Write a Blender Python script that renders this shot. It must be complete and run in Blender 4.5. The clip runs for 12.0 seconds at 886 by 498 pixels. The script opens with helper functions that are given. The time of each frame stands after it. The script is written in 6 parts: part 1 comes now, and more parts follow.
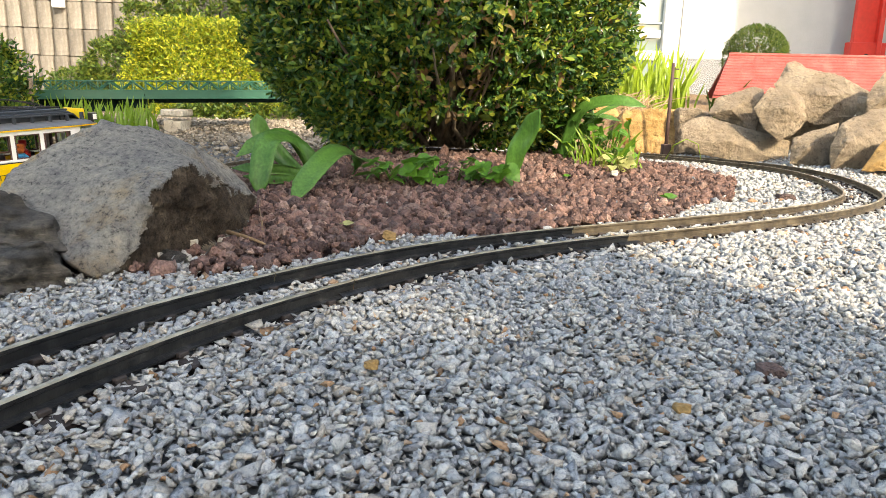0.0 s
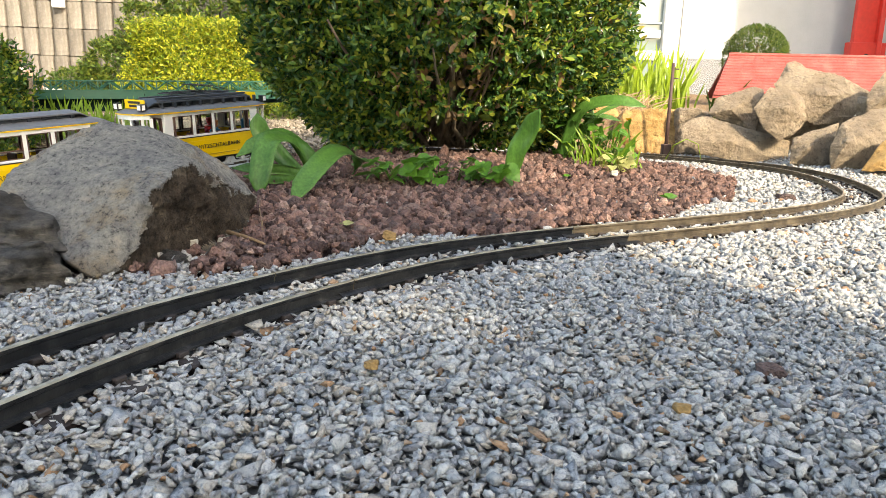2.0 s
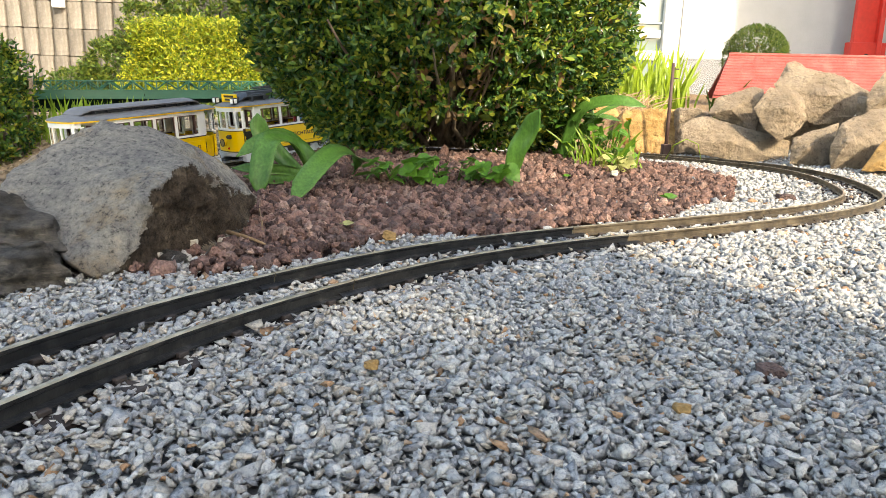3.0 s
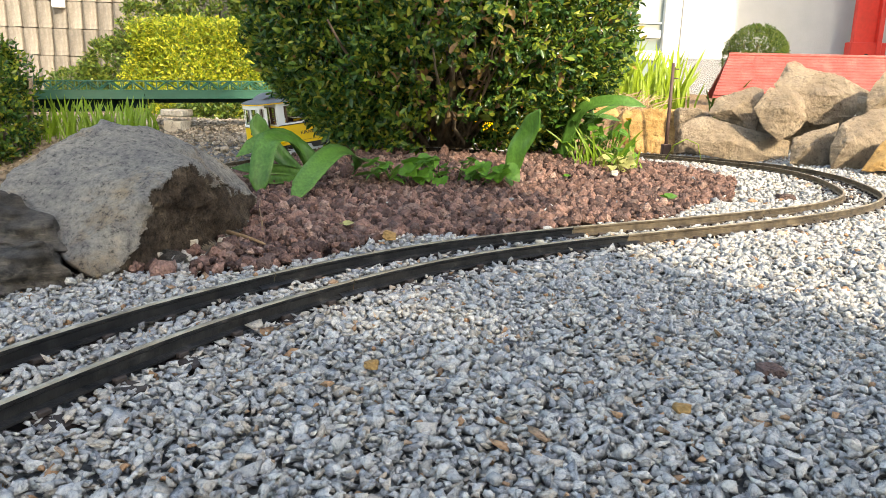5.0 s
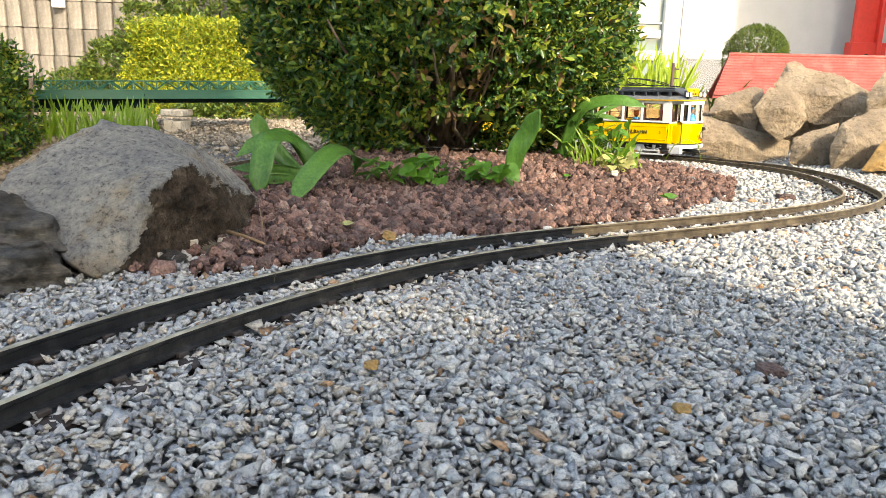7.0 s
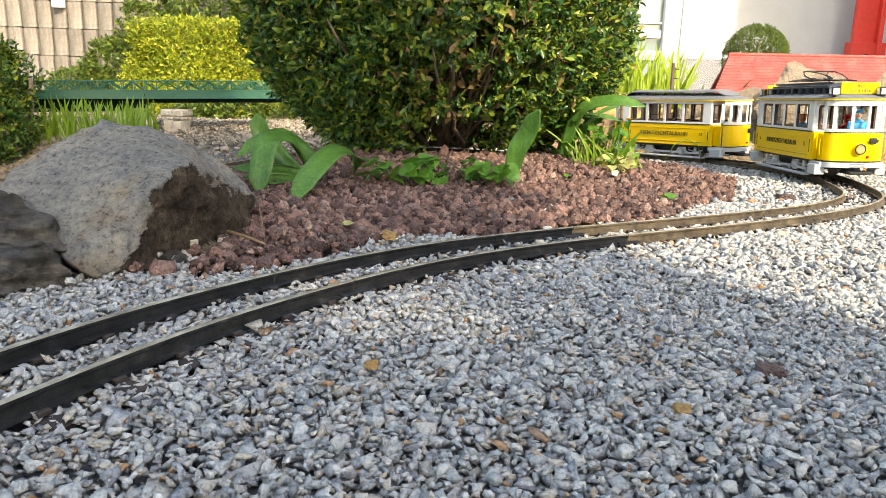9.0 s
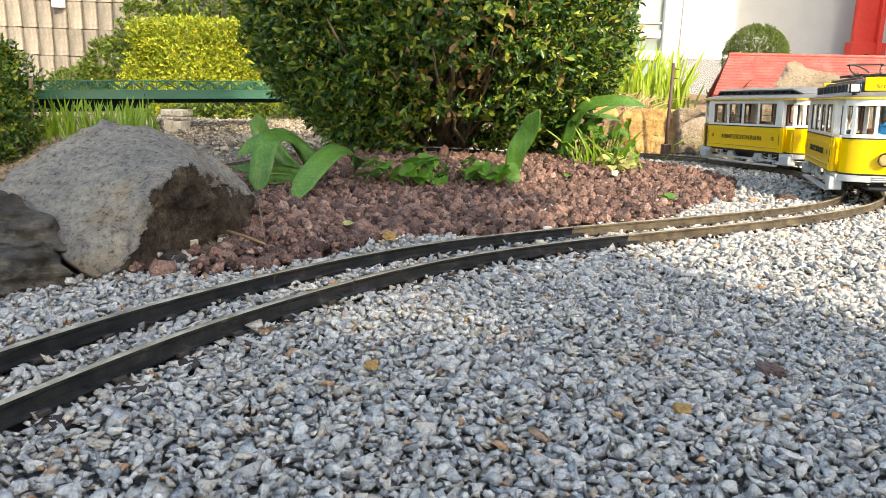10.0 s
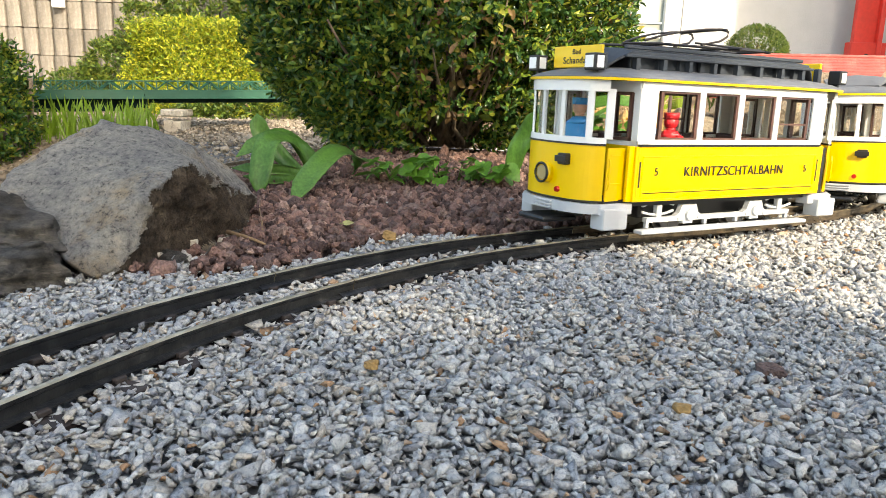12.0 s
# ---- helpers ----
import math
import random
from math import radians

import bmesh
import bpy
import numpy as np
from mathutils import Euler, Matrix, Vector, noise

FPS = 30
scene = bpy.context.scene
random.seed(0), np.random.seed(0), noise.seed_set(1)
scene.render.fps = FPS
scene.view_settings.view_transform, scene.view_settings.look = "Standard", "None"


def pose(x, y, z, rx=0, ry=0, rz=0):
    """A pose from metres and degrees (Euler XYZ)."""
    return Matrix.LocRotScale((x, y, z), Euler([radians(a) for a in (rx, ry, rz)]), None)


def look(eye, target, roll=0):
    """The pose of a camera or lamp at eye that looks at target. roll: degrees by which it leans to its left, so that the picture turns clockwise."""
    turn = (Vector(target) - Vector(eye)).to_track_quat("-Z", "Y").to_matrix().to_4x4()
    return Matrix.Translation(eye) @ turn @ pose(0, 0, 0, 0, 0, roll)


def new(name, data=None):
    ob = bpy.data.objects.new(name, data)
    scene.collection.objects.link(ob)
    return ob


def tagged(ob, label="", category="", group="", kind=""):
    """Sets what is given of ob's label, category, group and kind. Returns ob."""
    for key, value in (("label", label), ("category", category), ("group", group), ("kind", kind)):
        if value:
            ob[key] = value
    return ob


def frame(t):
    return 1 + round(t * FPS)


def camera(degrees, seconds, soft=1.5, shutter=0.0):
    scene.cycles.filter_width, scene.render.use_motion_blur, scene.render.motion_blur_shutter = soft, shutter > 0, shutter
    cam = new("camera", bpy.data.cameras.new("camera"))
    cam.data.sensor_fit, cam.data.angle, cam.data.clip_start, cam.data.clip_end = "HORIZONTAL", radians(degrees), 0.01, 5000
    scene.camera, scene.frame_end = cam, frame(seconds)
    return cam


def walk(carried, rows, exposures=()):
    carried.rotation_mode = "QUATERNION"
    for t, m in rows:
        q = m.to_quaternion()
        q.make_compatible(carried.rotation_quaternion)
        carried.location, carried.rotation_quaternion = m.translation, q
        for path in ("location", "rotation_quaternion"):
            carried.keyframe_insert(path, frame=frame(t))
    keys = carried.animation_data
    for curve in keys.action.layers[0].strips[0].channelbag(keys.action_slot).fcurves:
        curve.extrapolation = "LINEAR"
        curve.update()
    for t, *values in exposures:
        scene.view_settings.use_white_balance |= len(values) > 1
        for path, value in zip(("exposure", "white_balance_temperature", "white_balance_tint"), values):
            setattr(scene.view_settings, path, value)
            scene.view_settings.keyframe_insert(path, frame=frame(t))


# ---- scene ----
cam = camera(61.78, 12.0, soft=0.5, shutter=0.08)
EYE = (0.0, 0.0, 0.1226)
AIM = (0.0, 0.97924, 0.1226 - 0.20272)
walk(cam, [(0.0, look(EYE, AIM, 2.13)), (12.0, look(EYE, AIM, 2.13))], exposures=[(0.0, 2.10, 7900, 7), (12.0, 2.10, 7900, 7)])

# ---- light: spring sun from behind the camera's right shoulder, clear sky ----
SUN_EL, SUN_H = radians(33), Vector((0.47, -0.88, 0)).normalized()
world = bpy.data.worlds.new("sky")
scene.world = world
world.use_nodes = True
wn = world.node_tree.nodes
sky = wn.new("ShaderNodeTexSky")
sky.sky_type, sky.sun_disc = "NISHITA", False
sky.sun_elevation, sky.sun_rotation = SUN_EL, math.atan2(SUN_H.x, SUN_H.y)
sky.air_density, sky.dust_density, sky.ozone_density = 1.0, 2.0, 1.0
wn["Background"].inputs["Strength"].default_value = 0.15
world.node_tree.links.new(sky.outputs[0], wn["Background"].inputs["Color"])
sun = new("sun", bpy.data.lights.new("sun", "SUN"))
sun.data.energy, sun.data.angle, sun.data.color = 1.62, radians(1.0), (1.0, 0.94, 0.84)
TO_SUN = Vector((SUN_H.x * math.cos(SUN_EL), SUN_H.y * math.cos(SUN_EL), math.sin(SUN_EL)))
sun.matrix_world = look((6 * TO_SUN.x, 6 * TO_SUN.y, 6 * TO_SUN.z), (0, 0, 0))


# ---- materials ----
class Mat:
    """A small builder for node materials."""
    def __init__(self, name, rough=0.6, metal=0.0, spec=0.5):
        self.m = bpy.data.materials.new(name)
        self.m.use_nodes = True
        self.n, self.l = self.m.node_tree.nodes, self.m.node_tree.links
        self.b = self.n["Principled BSDF"]
        self.b.inputs["Roughness"].default_value = rough
        self.b.inputs["Metallic"].default_value = metal
        self.b.inputs["Specular IOR Level"].default_value = spec
        self.co = self.n.new("ShaderNodeTexCoord").outputs["Object"]

    def noise(self, scale, detail=4, rough=0.6, stretch=None, kind="noise"):
        src = self.co
        if stretch:
            mp = self.n.new("ShaderNodeMapping")
            mp.inputs["Scale"].default_value = stretch
            self.l.new(self.co, mp.inputs["Vector"])
            src = mp.outputs[0]
        if kind == "noise":
            t = self.n.new("ShaderNodeTexNoise")
            t.inputs["Detail"].default_value, t.inputs["Roughness"].default_value = detail, rough
            out = t.outputs["Fac"]
        else:
            t = self.n.new("ShaderNodeTexVoronoi")
            out = t.outputs["Distance"]
        t.inputs["Scale"].default_value = scale
        self.l.new(src, t.inputs["Vector"])
        return out

    def ramp(self, fac, stops):
        r = self.n.new("ShaderNodeValToRGB")
        el = r.color_ramp.elements
        while len(el) < len(stops):
            el.new(0.5)
        for e, (p, c) in zip(el, stops):
            e.position, e.color = p, (*c, 1)
        self.l.new(fac, r.inputs["Fac"])
        return r.outputs["Color"]

    def mix(self, fac, a, b, mode="MIX"):
        x = self.n.new("ShaderNodeMix")
        x.data_type, x.blend_type = "RGBA", mode
        for sock, v in ((x.inputs[0], fac), (x.inputs[6], a), (x.inputs[7], b)):
            if isinstance(v, (int, float)):
                sock.default_value = v
            elif isinstance(v, tuple):
                sock.default_value = (*v, 1)
            else:
                self.l.new(v, sock)
        return x.outputs[2]

    def island(self):
        return self.n.new("ShaderNodeNewGeometry").outputs["Random Per Island"]

    def per_object(self):
        return self.n.new("ShaderNodeObjectInfo").outputs["Random"]

    def color(self, c):
        if isinstance(c, tuple):
            self.b.inputs["Base Color"].default_value = (*c, 1)
        else:
            self.l.new(c, self.b.inputs["Base Color"])
        return self

    def rough(self, fac, lo, hi):
        r = self.n.new("ShaderNodeMapRange")
        r.inputs[3].default_value, r.inputs[4].default_value = lo, hi
        self.l.new(fac, r.inputs[0])
        self.l.new(r.outputs[0], self.b.inputs["Roughness"])
        return self

    def bump(self, fac, dist, strength=1.0):
        b = self.n.new("ShaderNodeBump")
        b.inputs["Strength"].default_value, b.inputs["Distance"].default_value = strength, dist
        self.l.new(fac, b.inputs["Height"])
        last = self.b.inputs["Normal"].links
        if last:
            self.l.new(last[0].from_socket, b.inputs["Normal"])
        self.l.new(b.outputs[0], self.b.inputs["Normal"])
        return self


def painted(name, c, rough=0.35, vary=0.06, spec=0.5):
    m = Mat(name, rough, spec=spec)
    dark = tuple(v * (1 - vary * 2.5) for v in c)
    m.color(m.ramp(m.noise(40, 5), [(0.3, dark), (0.62, c)]))
    m.rough(m.noise(120, 3), rough * 0.8, min(1, rough * 1.4))
    m.bump(m.noise(900, 2), 0.00006)
    return m.m


YELLOW = painted("yellow_plastic", (0.86, 0.55, 0.003), 0.3, 0.02)
WHITE = painted("white_plastic", (0.8, 0.8, 0.78), 0.35, 0.02)
ROOF_GREY = painted("grey_roof_plastic", (0.13, 0.135, 0.145), 0.55)
SLATE = painted("slate_plastic", (0.035, 0.043, 0.055), 0.5)
FRAME_GREY = painted("light_grey_plastic", (0.50, 0.52, 0.54), 0.45)
BLACK = painted("black_plastic", (0.012, 0.012, 0.013), 0.4)
BROWN_TRIM = painted("brown_window_trim", (0.10, 0.045, 0.035), 0.45)
FIG_BLUE = painted("blue_plastic", (0.025, 0.26, 0.55), 0.4)
FIG_RED = painted("red_plastic", (0.55, 0.02, 0.03), 0.35)
FIG_ORANGE = painted("orange_plastic", (0.55, 0.13, 0.03), 0.4)
FIG_SKIN = painted("beige_plastic", (0.5, 0.28, 0.19), 0.5)
RED_LENS = painted("red_lens", (0.45, 0.01, 0.01), 0.12)
LENS = painted("lamp_lens", (0.42, 0.33, 0.16), 0.12)
BRASS = Mat("brass", 0.3, 0.9).color((0.5, 0.36, 0.16)).m
STEEL = Mat("steel", 0.38, 0.9).color((0.30, 0.29, 0.28)).m
WIRE = Mat("dark_wire", 0.4, 0.7).color((0.05, 0.045, 0.042)).m
LIGHT_FACE = Mat("lit_lamp_face", 0.3)
LIGHT_FACE.color((0.85, 0.85, 0.85))
LIGHT_FACE = LIGHT_FACE.m


def make_glass(name, tint):
    m = Mat(name, 0.02, spec=0.5)
    m.b.inputs["Transmission Weight"].default_value = 1.0
    m.b.inputs["IOR"].default_value = 1.1
    m.color(tint)
    return m.m


GLASS = make_glass("clear_glazing", (0.95, 0.96, 0.95))


def rail_metal():
    m = Mat("weathered_brass_rail", 0.42, 0.75)
    n = m.noise(60, 6)
    m.color(m.ramp(n, [(0.3, (0.17, 0.135, 0.095)), (0.5, (0.36, 0.30, 0.21)), (0.7, (0.55, 0.48, 0.36))]))
    m.rough(m.noise(200, 3), 0.3, 0.6)
    m.bump(m.noise(700, 3), 0.0002)
    return m.m


def rail_side():
    # near-black web for the track in shade, the shade put into its colour
    m = Mat("shaded_rail_web", 0.45, 0.3)
    m.color(m.ramp(m.noise(90, 5), [(0.4, (0.010, 0.010, 0.011)), (0.62, (0.028, 0.027, 0.027)), (0.8, (0.13, 0.12, 0.11))]))
    m.rough(m.noise(160, 4), 0.22, 0.5)
    m.bump(m.noise(500, 3), 0.0003)
    return m.m


RAIL, SHADED_WEB = rail_metal(), rail_side()
# tan copy of the web: sunlight on the right-hand track put into the colour
SUNLIT_WEB = Mat("sunlit_rail_web", 0.5, 0.45)
SUNLIT_WEB.color(SUNLIT_WEB.ramp(SUNLIT_WEB.noise(70, 6), [(0.3, (0.05, 0.038, 0.026)), (0.55, (0.13, 0.10, 0.066)), (0.75, (0.22, 0.175, 0.115))]))
SUNLIT_WEB.bump(SUNLIT_WEB.noise(500, 3), 0.0003)
SUNLIT_WEB = SUNLIT_WEB.m
TIE = painted("brown_tie_plastic", (0.035, 0.024, 0.02), 0.6)


def granite():
    m = Mat("crushed_granite", 0.75, spec=0.35)
    isl = m.island()
    base = m.ramp(isl, [(0.0, (0.19, 0.195, 0.215)), (0.16, (0.44, 0.44, 0.43)), (0.40, (0.62, 0.61, 0.58)), (0.60, (0.34, 0.355, 0.38)),
                        (0.76, (0.66, 0.64, 0.60)), (0.88, (0.46, 0.425, 0.38)), (0.965, (0.54, 0.48, 0.40)), (0.985, (0.42, 0.25, 0.14))])
    speck = m.ramp(m.noise(700, 5, 0.7), [(0.3, (0.45, 0.46, 0.49)), (0.5, (1, 1, 1)), (0.72, (1.25, 1.22, 1.16))])
    m.color(m.mix(1.0, base, speck, "MULTIPLY"))
    m.bump(m.noise(500, 5, 0.7), 0.0022, 0.9)
    return m.m


def lava():
    m = Mat("lava_gravel", 0.9, spec=0.2)
    base = m.ramp(m.island(), [(0.0, (0.075, 0.048, 0.043)), (0.3, (0.185, 0.108, 0.088)), (0.6, (0.33, 0.195, 0.157)), (0.85, (0.12, 0.082, 0.075)), (1.0, (0.43, 0.285, 0.23))])
    pit = m.noise(420, 3, 0.7, kind="voronoi")
    m.color(m.mix(1.0, base, m.ramp(m.noise(300, 5), [(0.3, (0.55, 0.55, 0.55)), (0.65, (1.1, 1.1, 1.1))]), "MULTIPLY"))
    m.bump(pit, 0.0025, 0.9)
    m.bump(m.noise(900, 4), 0.0010, 0.8)
    return m.m


def rock(name, stops, scale=9, bump=0.004, fine=120, spec=0.3, tint=None, strata=0):
    m = Mat(name, 0.85, spec=spec)
    c = m.ramp(m.noise(scale, 8, 0.65), stops)
    c = m.mix(1.0, c, m.ramp(m.noise(fine, 6, 0.7), [(0.32, (0.5, 0.5, 0.52)), (0.5, (1, 1, 1)), (0.72, (1.18, 1.16, 1.12))]), "MULTIPLY")
    if tint:
        c = m.mix(m.ramp(m.noise(scale * 1.7, 5), [(0.5, (0, 0, 0)), (0.68, (0.75, 0.75, 0.75))]), c, tint)
    if strata:
        beds = m.noise(strata, 7, 0.7, (0.8, 0.8, 7))
        c = m.mix(1.0, c, m.ramp(beds, [(0.40, (0.3, 0.3, 0.3)), (0.47, (1, 1, 1)), (0.53, (0.75, 0.74, 0.72)), (0.60, (1.3, 1.27, 1.22))]), "MULTIPLY")
        m.bump(beds, bump * 1.5)
    m.color(c)
    m.bump(m.noise(fine * 0.4, 7, 0.7), bump)
    m.bump(m.noise(fine * 3, 5, 0.7), bump * 0.3)
    return m.m


def boulder_crust():
    """Grey weathered crust, pitted, with ochre and blue-grey patches."""
    m = Mat("grey_weathered_crust", 0.85, spec=0.3)
    c = m.ramp(m.noise(16, 8, 0.75), [(0.3, (0.17, 0.175, 0.19)), (0.46, (0.33, 0.32, 0.305)), (0.7, (0.52, 0.49, 0.43))])
    c = m.mix(m.ramp(m.noise(13, 6, 0.7), [(0.52, (0, 0, 0)), (0.64, (0.8, 0.8, 0.8))]), c, (0.44, 0.335, 0.21))
    c = m.mix(m.ramp(m.noise(31, 6, 0.7, (1, 1, 1.6)), [(0.56, (0, 0, 0)), (0.66, (0.4, 0.4, 0.4))]), c, (0.17, 0.17, 0.18))
    pit = m.ramp(m.noise(240, 6, 0.85), [(0.38, (0.25, 0.25, 0.26)), (0.45, (0.85, 0.85, 0.85)), (0.64, (1.35, 1.31, 1.25))])
    mid = m.ramp(m.noise(85, 7, 0.8), [(0.36, (0.68, 0.68, 0.69)), (0.46, (0.94, 0.94, 0.94)), (0.62, (1.14, 1.12, 1.07))])
    m.color(m.mix(1.0, m.mix(1.0, c, pit, "MULTIPLY"), mid, "MULTIPLY"))
    m.bump(m.noise(90, 8, 0.8), 0.012)
    m.bump(m.noise(260, 6, 0.85), 0.008)
    return m.m


def boulder_break():
    """Dark brown broken face with crumbling earth in it."""
    m = Mat("brown_broken_face", 0.92, spec=0.2)
    c = m.ramp(m.noise(45, 8, 0.75), [(0.3, (0.022, 0.017, 0.013)), (0.46, (0.08, 0.06, 0.045)), (0.58, (0.15, 0.115, 0.083)), (0.72, (0.34, 0.265, 0.19))])
    c = m.mix(1.0, c, m.ramp(m.noise(260, 6, 0.8), [(0.36, (0.4, 0.4, 0.4)), (0.5, (1, 1, 1)), (0.68, (1.35, 1.3, 1.25))]), "MULTIPLY")
    m.color(c)
    m.bump(m.noise(110, 8, 0.8), 0.014)
    m.bump(m.noise(420, 6, 0.8), 0.006)
    return m.m


GRANITE, LAVA = granite(), lava()
PALE_CHIPS = Mat("pale_beige_chips", 0.8, spec=0.3)
PALE_CHIPS.color(PALE_CHIPS.mix(1.0, PALE_CHIPS.ramp(PALE_CHIPS.island(), [(0.0, (0.12, 0.095, 0.07)), (0.4, (0.31, 0.255, 0.19)), (0.75, (0.42, 0.36, 0.28)), (1.0, (0.17, 0.13, 0.09))]),
                                PALE_CHIPS.ramp(PALE_CHIPS.noise(300, 5), [(0.3, (0.6, 0.6, 0.6)), (0.65, (1.1, 1.1, 1.1))]), "MULTIPLY"))
PALE_CHIPS = PALE_CHIPS.m
CRUST, BREAK = boulder_crust(), boulder_break()
DARK_ROCK = rock("dark_slate_stone", [(0.3, (0.04, 0.038, 0.036)), (0.5, (0.11, 0.10, 0.09)), (0.72, (0.25, 0.22, 0.185))], 26, 0.010, 170, strata=16)
TAN_ROCK = rock("tan_wall_stone", [(0.3, (0.19, 0.145, 0.10)), (0.52, (0.32, 0.25, 0.175)), (0.72, (0.43, 0.35, 0.255))], 13, 0.012, 90, tint=(0.21, 0.165, 0.125))
OCHRE_ROCK = rock("ochre_sandstone", [(0.3, (0.26, 0.15, 0.05)), (0.55, (0.40, 0.25, 0.10)), (0.75, (0.46, 0.32, 0.17))], 9, 0.006, 70)
SAND_STONE = rock("sandstone_pier", [(0.35, (0.42, 0.37, 0.29)), (0.6, (0.52, 0.47, 0.38)), (0.8, (0.58, 0.53, 0.45))], 14, 0.002, 120)


def soil(name, a, b, scale=60):
    m = Mat(name, 0.95, spec=0.15)
    m.color(m.mix(1.0, m.ramp(m.noise(scale, 8, 0.7), [(0.35, a), (0.65, b)]), m.ramp(m.noise(3, 4), [(0.3, (0.7, 0.7, 0.7)), (0.7, (1.1, 1.1, 1.1))]), "MULTIPLY"))
    m.bump(m.noise(scale * 1.5, 6, 0.7), 0.006)
    return m.m


GRAVEL_BED = soil("gravel_bed", (0.08, 0.08, 0.082), (0.28, 0.275, 0.27), 150)
# soil tone darkened to put crevice shade between the lava stones
LAVA_SOIL = soil("lava_soil", (0.018, 0.011, 0.009), (0.06, 0.034, 0.028), 120)
EARTH = soil("dry_garden_earth", (0.10, 0.075, 0.05), (0.34, 0.27, 0.19), 40)
MULCH = soil("dry_brown_mulch", (0.13, 0.075, 0.04), (0.38, 0.26, 0.16), 90)


def leaf(name, stops, rough=0.38, trans=0.25, scale=None, vein=False):
    m = Mat(name, rough, spec=0.32)
    fac = m.island() if scale is None else m.noise(scale, 3)
    c = m.ramp(fac, stops)
    c = m.mix(1.0, c, m.ramp(m.noise(260, 3), [(0.3, (0.8, 0.8, 0.8)), (0.7, (1.12, 1.12, 1.12))]), "MULTIPLY")
    if vein:
        c = m.mix(1.0, c, m.ramp(m.noise(25, 3, 0.5, (14, 14, 0.6)), [(0.3, (0.78, 0.8, 0.75)), (0.7, (1.15, 1.12, 1.1))]), "MULTIPLY")
    m.color(c)
    tr = m.n.new("ShaderNodeBsdfTranslucent")
    m.l.new(c, tr.inputs["Color"])
    mx = m.n.new("ShaderNodeMixShader")
    mx.inputs[0].default_value = trans
    m.l.new(m.b.outputs[0], mx.inputs[1])
    m.l.new(tr.outputs[0], mx.inputs[2])
    m.l.new(mx.outputs[0], m.n["Material Output"].inputs[0])
    return m.m


BOX_LEAF = leaf("box_leaves", [(0.0, (0.022, 0.062, 0.020)), (0.3, (0.046, 0.110, 0.024)), (0.6, (0.092, 0.165, 0.026)), (0.85, (0.20, 0.262, 0.03)), (0.98, (0.30, 0.31, 0.045)), (0.996, (0.28, 0.14, 0.05))], 0.26, 0.22)
DRY_LEAF = leaf("dry_box_leaves", [(0.0, (0.13, 0.065, 0.0286)), (0.4, (0.195, 0.111, 0.039)), (0.7, (0.117, 0.104, 0.0286)), (1.0, (0.26, 0.156, 0.065))])
HEDGE_LEAF = leaf("golden_hedge_leaves", [(0.0, (0.05, 0.10, 0.012)), (0.25, (0.16, 0.235, 0.018)), (0.55, (0.33, 0.365, 0.028)), (0.85, (0.54, 0.50, 0.055)), (1.0, (0.10, 0.17, 0.015))])
GREEN_LEAF = leaf("dark_hedge_leaves", [(0.0, (0.035, 0.07, 0.014)), (0.5, (0.085, 0.145, 0.024)), (0.9, (0.17, 0.21, 0.035)), (1.0, (0.26, 0.27, 0.05))])
TULIP_LEAF = leaf("broad_bulb_leaf", [(0.3, (0.06, 0.16, 0.03)), (0.7, (0.115, 0.245, 0.05))], 0.3, 0.25, 20, True)
HERB_LEAF = leaf("herb_leaves", [(0.0, (0.05, 0.15, 0.015)), (0.6, (0.09, 0.22, 0.025)), (1.0, (0.15, 0.28, 0.04))], 0.4, 0.3)
BLADE_LEAF = leaf("iris_blades", [(0.0, (0.14, 0.24, 0.02)), (0.5, (0.26, 0.36, 0.03)), (1.0, (0.36, 0.42, 0.06))], 0.4, 0.35)
IRIS_LEAF = leaf("short_iris_blades", [(0.0, (0.07, 0.15, 0.018)), (0.5, (0.15, 0.25, 0.022)), (1.0, (0.30, 0.35, 0.04))], 0.35, 0.3)
PALE_LEAF = leaf("pale_yellow_leaves", [(0.0, (0.35, 0.36, 0.10)), (1.0, (0.5, 0.47, 0.2))], 0.5, 0.3)
PETAL = leaf("yellow_petals", [(0.0, (0.75, 0.45, 0.01)), (1.0, (0.8, 0.55, 0.02))], 0.5, 0.3)
STRAW = leaf("dry_straw", [(0.0, (0.2, 0.12, 0.06)), (1.0, (0.42, 0.3, 0.17))], 0.7, 0.1)
BARK = rock("box_bark", [(0.3, (0.10, 0.075, 0.05)), (0.6, (0.2, 0.155, 0.11)), (0.8, (0.28, 0.23, 0.17))], 60, 0.001, 300)
# ---- the track's line ----
def ground_base(x, y):
    """Height of the bare garden ground, without the planted mound."""
    def ramp(a, lo, hi):
        u = np.clip((a - lo) / (hi - lo), 0, 1)
        return u * u * (3 - 2 * u)
    x, y = np.asarray(x, float), np.asarray(y, float)
    dip = -0.105 * np.clip((-x - 0.1) / 0.66, 0, 1.08) ** 1.3 * ramp(y, 0.72, 1.25) * (1 - 0.9 * ramp(y, 1.76, 2.0))
    back = -0.012 * ramp(y, 1.35, 2.0)
    return dip + back


